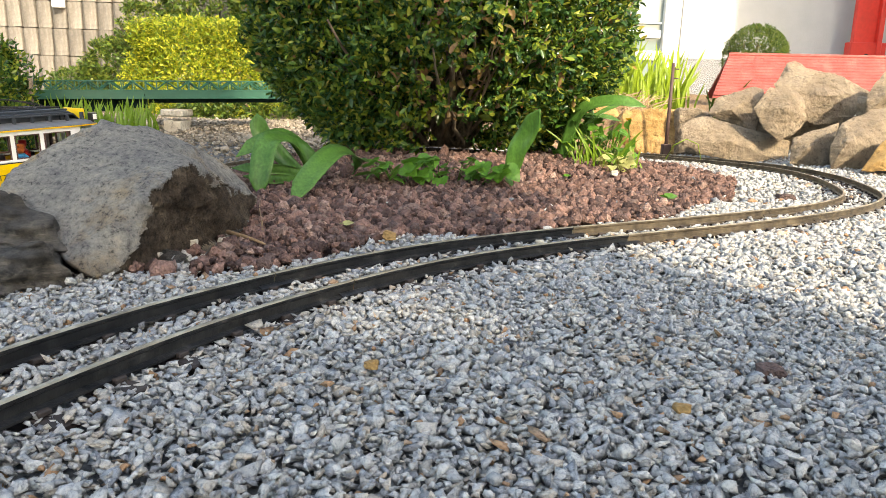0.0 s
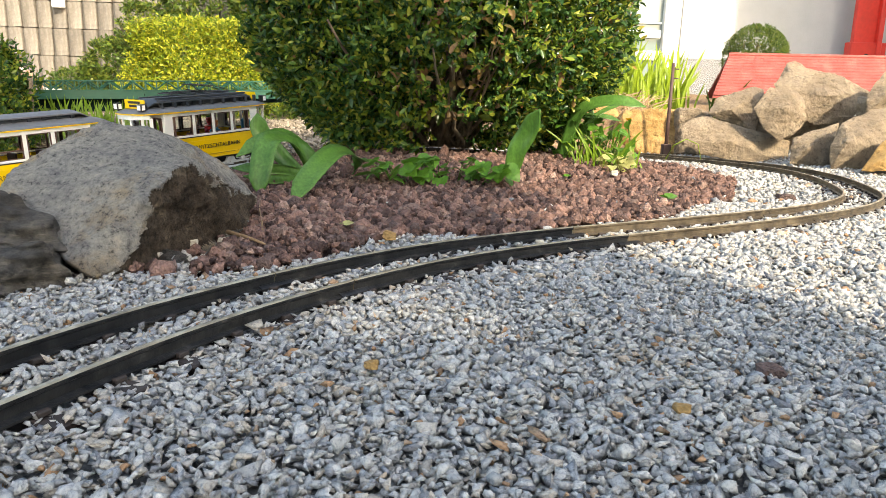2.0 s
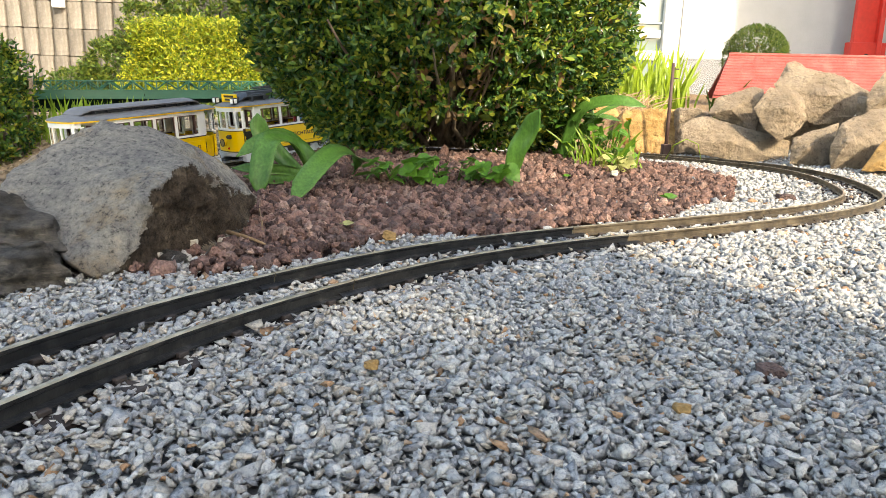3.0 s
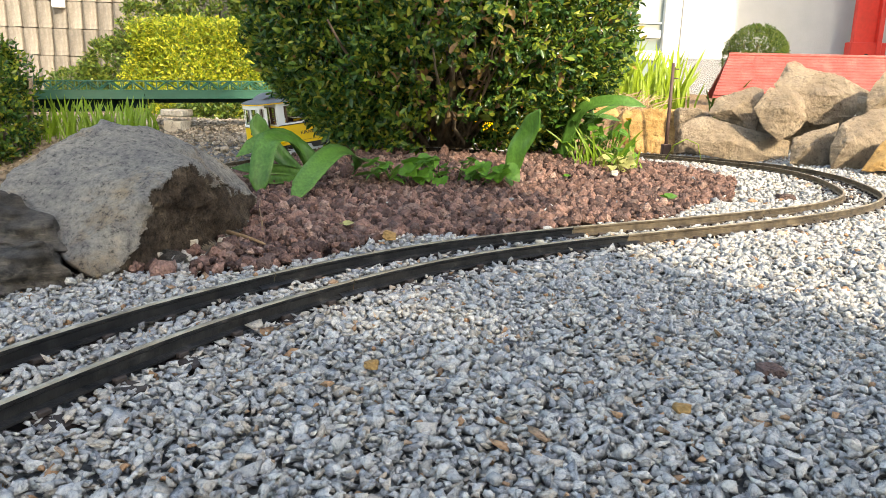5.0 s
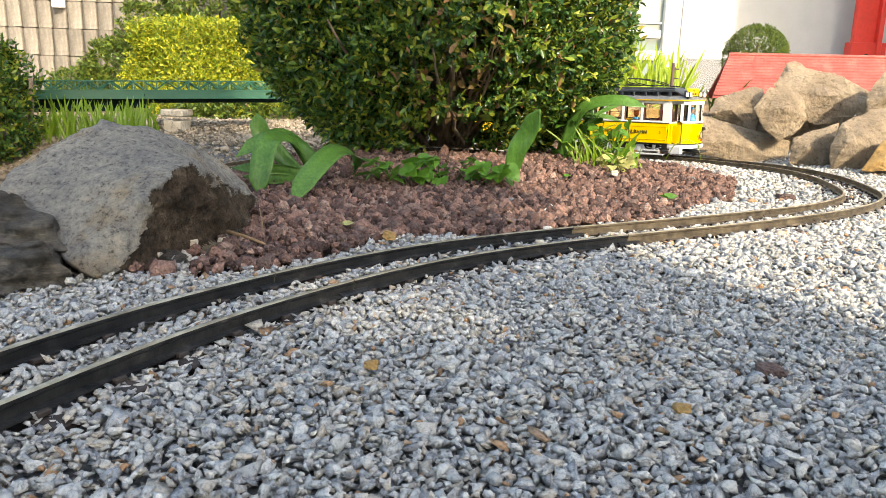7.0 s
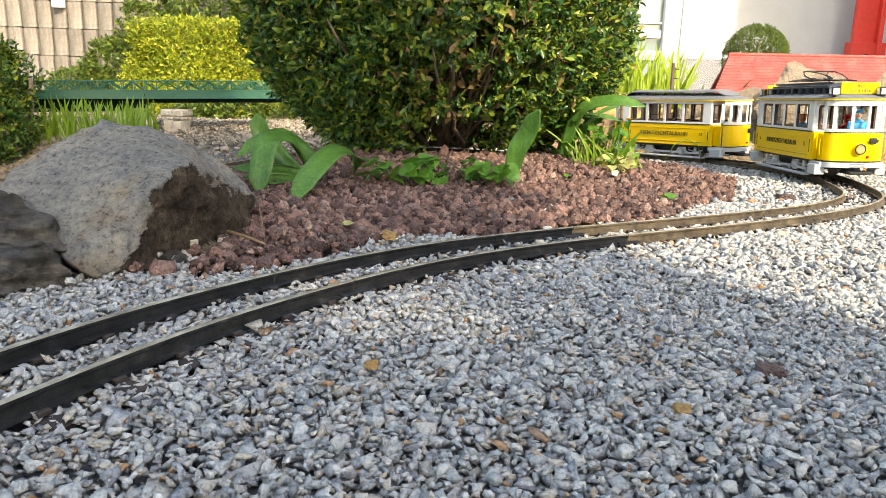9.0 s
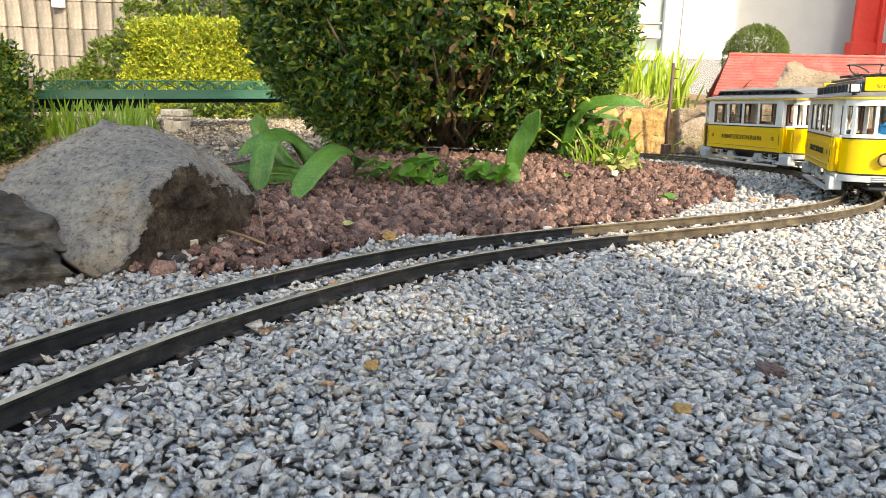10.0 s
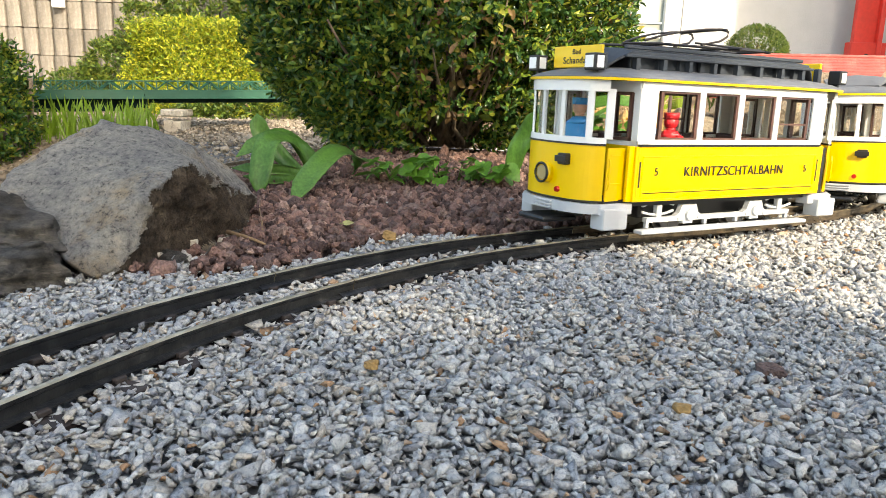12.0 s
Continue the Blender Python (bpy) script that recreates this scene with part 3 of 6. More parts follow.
def block(centre, size, seed, turn=0.0, lean=0.0, cuts=7):
    """Centre and planes of a rough block of stone: a tilted box with its corners split off."""
    rng = np.random.default_rng(seed)
    m = np.array(Euler((lean, 0, turn)).to_matrix())
    half = np.array(size) / 2
    n, d = [], []
    for ax in range(3):
        for sg in (1, -1):
            v = np.zeros(3)
            v[ax] = sg
            v += rng.normal(0, 0.13, 3)
            v /= np.linalg.norm(v)
            n.append(m @ v)
            d.append(half[ax] * rng.uniform(0.9, 1.0))
    for _ in range(cuts):
        v = rng.normal(size=3)
        v /= np.linalg.norm(v)
        n.append(m @ v)
        d.append(np.abs(v * half).sum() * rng.uniform(0.66, 0.86))
    return np.array(centre), np.array(n), np.array(d)


def stone(name, label, shape, materials, seed, rough=0.012, sub=5, group="", layers=0.2, smooth=False, gain=1.0, broken=None):
    """A broken stone within bounding planes, roughened on its faces."""
    c, n, d = hull_planes(shape) if isinstance(shape, list) else shape
    dirs, faces = sphere_dirs(sub)
    proj = dirs @ n.T
    r = np.where(proj > 0.02, d[None] / np.maximum(proj, 0.02), 1e9)
    o = Vector((seed * 11.3, seed * 5.7, seed * 3.1))
    wobble = np.array([noise.noise(Vector(q) * 9 + o) + 0.6 * noise.noise(Vector(q) * 23 + o) for q in dirs]) if broken else 0
    face_of = np.where(proj > 0.02, r + 0.005 * np.multiply.outer(wobble, np.sign(n[:, 0] - 0.7)) if broken else r, 1e9).argmin(axis=1)
    rotten = np.array([bool(broken and broken(n[k])) for k in range(len(n))])[face_of]
    r.sort(axis=1)
    r = r[:, 0] - 0.10 * rough * np.exp(-(r[:, 1] - r[:, 0]) / (0.25 * rough))
    o = Vector((seed * 11.3, seed * 5.7, seed * 3.1))
    f = 1 / (rough * 5)
    pts = dirs * r[:, None]
    out = []
    for k, p in enumerate(pts):
        v = Vector(p)
        ridge = 1 - abs(noise.noise(v * f * 1.4 - o)) * 2
        strata = noise.noise(Vector((v.x * f, v.y * f, v.z * f * 5)) + o)
        mv = 0.5 * noise.noise(v * f + o) + 0.35 * noise.noise(v * f * 2.6 + o) + 0.25 * ridge + layers * strata + 0.2 * noise.noise(v * f * 7 + o) + 0.13 * noise.noise(v * f * 17 + o) - 0.15
        if rotten[k]:
            cell = noise.voronoi(v * f * 3.5 + o)[0]
            mv = mv - 0.35 * (1 - min(1.0, 2.2 * (cell[1] - cell[0]))) - 0.2 + 0.2 * noise.noise(v * f * 9 - o)
        out.append(p + dirs[k] * rough * gain * mv)
    out = np.array(out)
    base = np.array([0, 0, out[:, 2].min()])
    me = bpy.data.meshes.new(name)
    me.from_pydata((out - base).tolist(), [], faces)
    for mat in materials if isinstance(materials, list) else [materials]:
        me.materials.append(mat)
    if broken:
        me.polygons.foreach_set("material_index", np.array([int(rotten[f].sum() > 1) for f in np.array(faces)], np.int32))
    if smooth:
        me.shade_smooth()
    ob = new(name, me)
    ob.matrix_basis = Matrix.Translation(Vector(c) + Vector(base))
    return tagged(ob, label, "rock", group)


stone("boulder", "large grey boulder with a broken brown side, beside the track",
      [(-0.230, 0.447, 0.011), (-0.213, 0.452, -0.002), (-0.204, 0.462, 0.005), (-0.203, 0.475, 0.026), (-0.190, 0.490, 0.058), (-0.183, 0.530, 0.068), (-0.275, 0.600, 0.093), (-0.252, 0.630, 0.087), (-0.236, 0.640, 0.081),
       (-0.311, 0.520, 0.057), (-0.303, 0.500, 0.045), (-0.294, 0.560, 0.073), (-0.207, 0.700, 0.051), (-0.173, 0.680, 0.023), (-0.166, 0.620, 0.006), (-0.188, 0.530, -0.007), (-0.213, 0.500, -0.005), (-0.352, 0.620, -0.034), (-0.350, 0.720, 0.078), (-0.233, 0.780, -0.035), (-0.390, 0.700, 0.040)],
      [CRUST, BREAK], 3, 0.008, 7, layers=0.45, gain=0.85, broken=lambda n: n[0] > 0.7 and n[2] < 0.5)
stone("slate_rock", "dark grey jagged rock beside the boulder",
      [(-0.284, 0.430, 0.020), (-0.258, 0.420, 0.026), (-0.237, 0.425, 0.029), (-0.221, 0.430, 0.012), (-0.221, 0.435, 0.003), (-0.240, 0.420, 0.003), (-0.254, 0.400, -0.000), (-0.306, 0.500, 0.014), (-0.263, 0.500, 0.009), (-0.311, 0.450, -0.011)], DARK_ROCK, 5, 0.006, 6, layers=1.3, gain=1.1)
stone("slate_rock", "dark brown jagged rock leaning on the boulder",
      [(-0.326, 0.500, 0.050), (-0.284, 0.480, 0.049), (-0.257, 0.470, 0.040), (-0.235, 0.455, 0.016), (-0.255, 0.450, 0.018), (-0.276, 0.450, 0.023), (-0.308, 0.460, 0.012), (-0.371, 0.580, 0.026), (-0.303, 0.560, 0.005)], [DARK_ROCK], 8, 0.006, 6, layers=1.3, gain=1.1)
stone("flat_stone", "flat brown stone lying at the boulder's foot", [(-0.209, 0.496, 0.004), (-0.197, 0.506, 0.011), (-0.176, 0.501, 0.006), (-0.188, 0.490, -0.002), (-0.215, 0.515, 0.005), (-0.186, 0.518, 0.006), (-0.192, 0.490, -0.004)], [DARK_ROCK], 11, 0.004, 4)
RW = "dry stone wall behind the track"
for k, (corners, mat) in enumerate([
        ([(0.570, 1.839, 0.069), (0.596, 1.852, 0.092), (0.635, 1.855, 0.098), (0.702, 1.841, 0.078), (0.788, 1.826, 0.053), (0.833, 1.821, 0.045), (0.828, 1.805, -0.010), (0.740, 1.805, -0.012), (0.616, 1.809, 0.005), (0.568, 1.820, 0.033), (0.673, 1.790, 0.041), (0.615, 1.900, 0.062), (0.663, 1.900, 0.086), (0.799, 1.900, 0.048), (0.840, 1.900, -0.005), (0.660, 1.900, 0.008)], TAN_ROCK),
        ([(0.660, 1.919, 0.101), (0.685, 1.938, 0.142), (0.784, 1.955, 0.175), (0.811, 1.951, 0.169), (0.796, 1.924, 0.116), (0.779, 1.905, 0.052), (0.754, 1.906, 0.060), (0.692, 1.913, 0.086), (0.709, 1.890, 0.114), (0.704, 2.000, 0.103), (0.797, 2.000, 0.164), (0.817, 2.000, 0.115), (0.788, 2.000, 0.068)], TAN_ROCK),
        ([(0.791, 1.860, 0.178), (0.817, 1.873, 0.203), (0.858, 1.886, 0.226), (0.949, 1.875, 0.211), (1.028, 1.851, 0.169), (0.998, 1.832, 0.119), (0.955, 1.826, 0.091), (0.887, 1.826, 0.085), (0.831, 1.832, 0.112), (0.910, 1.810, 0.156), (0.849, 1.940, 0.176), (0.895, 1.940, 0.215), (1.051, 1.940, 0.169), (1.000, 1.940, 0.103), (0.893, 1.940, 0.121)], TAN_ROCK),
        ([(0.717, 1.779, 0.120), (0.759, 1.802, 0.170), (0.804, 1.804, 0.177), (0.839, 1.788, 0.145), (0.842, 1.768, 0.095), (0.808, 1.761, 0.061), (0.778, 1.759, 0.049), (0.739, 1.764, 0.074), (0.780, 1.745, 0.125), (0.758, 1.845, 0.118), (0.821, 1.845, 0.165), (0.866, 1.845, 0.097), (0.815, 1.845, 0.059)], TAN_ROCK),
        ([(0.757, 1.647, 0.003), (0.767, 1.668, 0.056), (0.794, 1.676, 0.070), (0.877, 1.690, 0.095), (0.860, 1.659, 0.041), (0.847, 1.645, -0.006), (0.798, 1.644, -0.010), (0.786, 1.630, 0.040), (0.806, 1.730, 0.004), (0.825, 1.730, 0.061), (0.887, 1.730, 0.036), (0.841, 1.730, -0.007)], TAN_ROCK),
        ([(0.802, 1.569, 0.045), (0.835, 1.597, 0.099), (0.899, 1.612, 0.125), (0.974, 1.622, 0.140), (0.969, 1.569, 0.051), (0.910, 1.557, 0.009), (0.851, 1.556, 0.002), (0.802, 1.556, -0.000), (0.822, 1.540, 0.061), (0.874, 1.680, 0.042), (0.937, 1.680, 0.111), (1.017, 1.680, 0.048), (0.922, 1.680, 0.005)], TAN_ROCK),
        ([(0.930, 1.692, 0.146), (0.958, 1.712, 0.187), (0.986, 1.728, 0.212), (1.059, 1.746, 0.239), (1.046, 1.688, 0.136), (0.965, 1.686, 0.126), (0.935, 1.686, 0.122), (0.963, 1.670, 0.158), (0.999, 1.800, 0.152), (1.029, 1.800, 0.207), (1.100, 1.800, 0.143), (1.006, 1.800, 0.131)], TAN_ROCK),
        ([(0.809, 1.454, 0.007), (0.843, 1.471, 0.049), (0.880, 1.494, 0.082), (0.937, 1.500, 0.090), (0.928, 1.454, 0.011), (0.854, 1.440, 0.042), (0.869, 1.540, 0.009), (0.909, 1.540, 0.073), (0.969, 1.540, 0.013)], OCHRE_ROCK),
        ([(0.874, 2.023, 0.195), (0.902, 2.053, 0.243), (0.928, 2.058, 0.250), (0.950, 2.041, 0.231), (0.943, 2.023, 0.198), (0.899, 2.010, 0.213), (0.911, 2.090, 0.203), (0.942, 2.090, 0.247), (0.967, 2.090, 0.206)], TAN_ROCK)]):
    stone("wall_rock", "rough %s rock stacked in a dry wall" % ("ochre" if mat is OCHRE_ROCK else "tan"), corners, mat, 20 + k, 0.0075, 6, group=RW, gain=0.75)
for k, (c, size) in enumerate([((0.93, 1.92, 0.05), (0.34, 0.12, 0.13)), ((1.08, 1.74, 0.07), (0.22, 0.14, 0.16))]):
    stone("wall_rock", "rough tan rock at the back of the dry wall", block(c, size, 95 + k, -0.4, 0), TAN_ROCK, 70 + k, 0.0085, 5, group=RW)
for k, (c, size) in enumerate([((0.571, 2.120, 0.046), (0.23, 0.10, 0.125)), ((0.402, 2.200, 0.048), (0.20, 0.10, 0.12)), ((0.668, 2.050, 0.048), (0.09, 0.08, 0.13))]):
    stone("bank_rock", "ochre sandstone block holding the raised bed", block(c, size, 60 + k, -0.1, 0), OCHRE_ROCK if k < 2 else TAN_ROCK, 40 + k, 0.010, 5, group="bank stones")
stone("lava_lump", "single dark lava lump lying on the gravel", block((0.156, 0.330, 0.000), (0.014, 0.012, 0.010), 71), LAVA, 50, 0.002, 3)
stone("lava_lump", "red lava lump at the edge of the ballast", block((0.470, 1.020, 0.000), (0.026, 0.02, 0.014), 72), LAVA, 51, 0.004, 3)
stone("lava_lump", "red lava lump beside the rail", block((0.240, 0.800, 0.006), (0.022, 0.018, 0.014), 73), LAVA, 52, 0.004, 3)
for px, k in (((-0.166, 0.550, 0.008), 1), ((-0.188, 0.540, 0.008), 2), ((-0.044, 0.600, 0.008), 3), ((0.238, 1.050, 0.024), 4)):
    stone("pebble", "pale pebble lying on the red lava gravel", block(px, (0.011, 0.008, 0.007), 80 + k), SAND_STONE if k != 3 else OCHRE_ROCK, 60 + k, 0.0016, 3)


# ---- plants ----
def leaf_cloud(name, parent, spots, material, length, seed, per=9, spread=0.03, label="", wid=0.5, simple=False):
    """Leafy twigs at spots (place, outward way)."""
    rng = np.random.default_rng(seed)
    tpl = [oval_leaf(wid, 0.07, 0.06), oval_leaf(wid * 1.12, 0.12, 0.16), oval_leaf(wid * 0.88, 0.04, -0.05)]
    if simple:
        tpl = [(np.array([(0, 0, 0), (0.45, w * 0.5, 0.08), (0.5, 0, -0.03), (0.45, -w * 0.5, 0.08), (1, 0, -0.1)]), np.array([(0, 2, 1), (0, 3, 2), (1, 2, 4), (2, 3, 4)])) for w in (wid, wid * 1.15, wid * 0.85)]
    places = []
    for p, out in spots:
        p, out = np.array(p), np.array(out)
        way = out + rng.normal(0, 0.45, 3)
        way /= np.linalg.norm(way)
        side = np.cross(way, rng.normal(size=3))
        side /= np.linalg.norm(side)
        up = np.cross(way, side)
        for k in range(per):
            t = k / per
            base = p + way * spread * (t - 0.6)
            a = k * 1.57 + rng.normal(0, 0.3) + (k // 2) * 0.5
            rad = side * math.cos(a) + up * math.sin(a)
            x = rad * (0.9 - 0.5 * t) + way * (0.35 + 0.6 * t) + rng.normal(0, 0.22, 3)
            x /= np.linalg.norm(x)
            z = way - x * (way @ x) + rng.normal(0, 0.2, 3) + np.array([0, 0, 0.3])
            z -= x * (z @ x)
            z /= np.linalg.norm(z)
            y = np.cross(z, x)
            s = length * rng.uniform(0.65, 1.2)
            places.append((int(rng.integers(3)), np.column_stack([x * s, y * s, z * s, base])))
    ob = scatter_mesh(name, tpl, places, material, "")
    ob.parent = parent
    ob.data.shade_smooth()
    if label:
        tagged(ob, label)
    return ob


def oval_leaf(w, fold, curl):
    """A blunt oval leaf of length 1 along x, folded along its rib."""
    v = [(0, 0, 0), (0.5, 0, -0.03), (1.0, 0, -curl)]
    for sg in (1, -1):
        v += [(0.18, sg * w * 0.36, fold * 0.6), (0.56, sg * w * 0.5, fold), (0.88, sg * w * 0.27, fold * 0.5 - curl * 0.7)]
    f = []
    for k, flip in ((3, False), (6, True)):
        for t in ((0, 1, k), (k, 1, k + 1), (1, 2, k + 1), (k + 1, 2, k + 2)):
            f.append(t[::-1] if flip else t)
    return np.array(v, float), np.array(f)


def build_bush():
    bush = thing("box_bush", "clipped box bush with small glossy leaves, bare and browned inside", "bush", m=pose(-0.02, 1.32, float(ground_height(-0.02, 1.32))))
    rng = np.random.default_rng(21)
    zz = [0.0, 0.05, 0.10, 0.17, 0.30, 0.45, 0.54, 0.58]
    rr = [0.17, 0.23, 0.282, 0.315, 0.325, 0.30, 0.20, 0.02]
    spots, dry = [], []
    n = 0
    while n < 9500:
        z = rng.uniform(0.01, 0.57)
        a = rng.uniform(-math.pi, math.pi)
        if math.sin(a) > 0.35 and rng.random() < 0.8:
            continue
        r = float(np.interp(z, zz, rr)) * (1 + 0.08 * noise.noise((math.cos(a) * 3, math.sin(a) * 3, z * 9)) + 0.045 * noise.noise((math.cos(a) * 9, math.sin(a) * 9, z * 30)))
        u = 1 - abs(rng.normal(0, 0.07))
        if rng.random() < 0.4:
            u *= rng.uniform(0.45, 0.95)
        n += 1
        # the bare hollow low in the middle of the sunny side
        hollow = math.exp(-((a + 1.36) / 0.42) ** 2) * float(1 - smooth01(z, 0.13, 0.27))
        under = float(1 - smooth01(z, 0.03, 0.09)) * (math.sin(a) < 0)
        if rng.random() < 0.80 * hollow + 0.45 * under:
            continue
        p = (math.cos(a) * r * u, math.sin(a) * r * u, z)
        out = (math.cos(a), math.sin(a), 0.35 + (z - 0.25))
        (dry if rng.random() < 0.22 * hollow + 0.004 else spots).append((p, out))
    leaf_cloud("crown", bush, spots, BOX_LEAF, 0.0118, 22, 10, 0.042, wid=0.48)
    # coarse inner leaves added to stop light passing through and darken the gaps
    inner = []
    for _ in range(1500):
        z, a = rng.uniform(0.06, 0.5), rng.uniform(-math.pi, math.pi)
        r = float(np.interp(z, zz, rr)) * rng.uniform(0.3, 0.72)
        if rng.random() > 0.8 * math.exp(-((a + 1.36) / 0.42) ** 2) * float(1 - smooth01(z, 0.10, 0.2)):
            inner.append(((math.cos(a) * r, math.sin(a) * r, z), (math.cos(a), math.sin(a), 0.4)))
    leaf_cloud("light_block_leaves", bush, inner, BOX_LEAF, 0.022, 24, 8, 0.05, wid=0.6, simple=True)
    leaf_cloud("dry_leaves", bush, dry, DRY_LEAF, 0.0130, 23, 6, 0.04, "browned leaves low on the bush", wid=0.5)
    for k in range(60):
        a = rng.uniform(-2.95, -0.15) if k % 2 else rng.normal(-1.4, 0.35)
        rad = rng.uniform(0.15, 0.29)
        b = (rng.uniform(-0.06, 0.06), rng.uniform(-0.06, 0.02), -0.01)
        rise = 0.10 + 0.25 * (1 - rad / 0.33) + rng.uniform(0, 0.16)
        pts = []
        for i in range(8):
            t = i / 7
            pts.append((b[0] + math.cos(a) * rad * t + rng.normal(0, 0.005), b[1] + math.sin(a) * rad * t + rng.normal(0, 0.005), 0.01 + rise * t ** 1.15))
        bm = bmesh.new()
        tube(bm, pts, rng.uniform(0.0022, 0.0045), 6, taper=0.35)
        part("stem", bm, BARK, bush, smooth=True)


build_bush()


def hedge(name, label, lo, hi, material, length, count, seed, bulge=0.06, group="", ball=False):
    """A clipped hedge between two corners, its leaves on the top and the sides that are seen."""
    rng = np.random.default_rng(seed)
    lo, hi = np.array(lo), np.array(hi)
    c = (lo + hi) / 2
    ob = thing(name, label, "hedge", group, Matrix.Translation((c[0], c[1], lo[2])))
    spots = []
    half = (hi - lo) / 2
    for _ in range(count):
        d = rng.normal(size=3)
        d[1] = -abs(d[1]) if rng.random() < 0.75 else d[1]
        if ball:
            d = d / np.linalg.norm(d)
        else:
            way = rng.random()
            d = rng.uniform(-1, 1, 3)
            if way < 0.62:
                d[1] = -1
            elif way < 0.85:
                d[2] = 1
            else:
                d[0] = rng.choice((-1, 1))
            d[:2] *= 1 - 0.18 * max(0, d[2]) ** 3
            d[2] *= 1 - 0.55 * abs(d[0]) ** 5 - 0.1 * noise.noise(Vector((d[0] * 2.3, d[1], seed)))
        d *= 1 - abs(rng.normal(0, 0.1))
        p = d * half + np.array([0, 0, half[2]])
        k = 1 + bulge * 2 * noise.noise(Vector(p * 6 + seed))
        p = p * np.array([k, k, 1])
        spots.append((p, (d[0] * 0.5, d[1], 0.5 + 0.5 * d[2])))
    leaf_cloud("crown", ob, spots, material, length, seed, 8, length * 2.0, simple=True)
    bm = bmesh.new()
    for k in range(5):
        x = (k - 2) * half[0] * 0.35
        tube(bm, [(x, 0, -0.02), (x * 1.1, 0.01, half[2] * 0.6), (x * 1.3, -0.02, half[2] * 1.4)], 0.012, 6, taper=0.5)
    part("stem", bm, BARK, ob, smooth=True)
    return ob


hedge("hedge", "golden yellow clipped hedge in full sun", (-1.40, 3.15, -0.02), (-0.62, 3.75, 0.41), HEDGE_LEAF, 0.0155, 6800, 31, 0.1)
hedge("hedge", "dark green hedge behind the golden one", (-1.52, 3.95, 0.0), (-0.4, 4.45, 0.95), GREEN_LEAF, 0.028, 3200, 32, 0.2)
hedge("hedge", "low green hedge beneath the bridge", (-1.0, 2.75, -0.05), (-0.2, 3.05, 0.13), GREEN_LEAF, 0.02, 900, 33)
hedge("ivy_bush", "low green ivy at the foot of the fence", (-2.3, 4.3, 0.0), (-1.93, 4.45, 0.19), GREEN_LEAF, 0.026, 300, 34, 0.1)
hedge("ivy_bush", "green ivy climbing at the fence beside the hedge", (-2.10, 4.30, 0.0), (-1.66, 4.5, 0.37), GREEN_LEAF, 0.024, 750, 39, 0.12)
hedge("ivy_bush", "slender green ivy shoots climbing the fence", (-1.92, 4.40, 0.2), (-1.70, 4.52, 0.58), GREEN_LEAF, 0.022, 330, 40, 0.15)
hedge("small_bush", "small green bush with yellow tips behind the rocks", (-1.42, 1.76, -0.16), (-1.04, 2.10, 0.25), BOX_LEAF, 0.018, 1800, 35, 0.12, ball=True)
hedge("topiary_ball", "round clipped box ball before the house", (1.25, 3.35, 0.2), (1.53, 3.65, 0.49), GREEN_LEAF, 0.0095, 2600, 36, 0.05, ball=True)


def strap_leaf(bm, pts, width, fold=0.25, tip=0.0):
    """A long leaf along points: broad in the middle, folded along its rib."""
    P3 = [Vector(p) for p in pts]
    n = 18
    line = []
    seg = len(P3) - 1
    for i in range(n + 1):
        t = i / n * seg
        k = min(int(t), seg - 1)
        u = t - k
        p0, p1, p2, p3 = P3[max(k - 1, 0)], P3[k], P3[k + 1], P3[min(k + 2, seg)]
        line.append(0.5 * ((2 * p1) + (p2 - p0) * u + (2 * p0 - 5 * p1 + 4 * p2 - p3) * u * u + (3 * p1 - p0 - 3 * p2 + p3) * u ** 3))
    rows = []
    for i, p in enumerate(line):
        t = i / n
        d = (line[min(i + 1, n)] - line[max(i - 1, 0)]).normalized()
        side = d.cross(Vector((0, -0.75, 0.66))).normalized()
        up = side.cross(d)
        w = width / 2 * (0.32 + 1.2 * t ** 0.7 * (1 - t) ** 0.55) * (1 if t < 1 else 0.02)
        w = max(w * min(1, (1 - t) * 6 + 0.03), 0.0004)
        rows.append([bm.verts.new(p + side * w * k + up * w * fold * abs(k)) for k in (-1, -0.5, 0, 0.5, 1)])
    for a, b in zip(rows, rows[1:]):
        for k in range(4):
            bm.faces.new((a[k], a[k + 1], b[k + 1], b[k]))


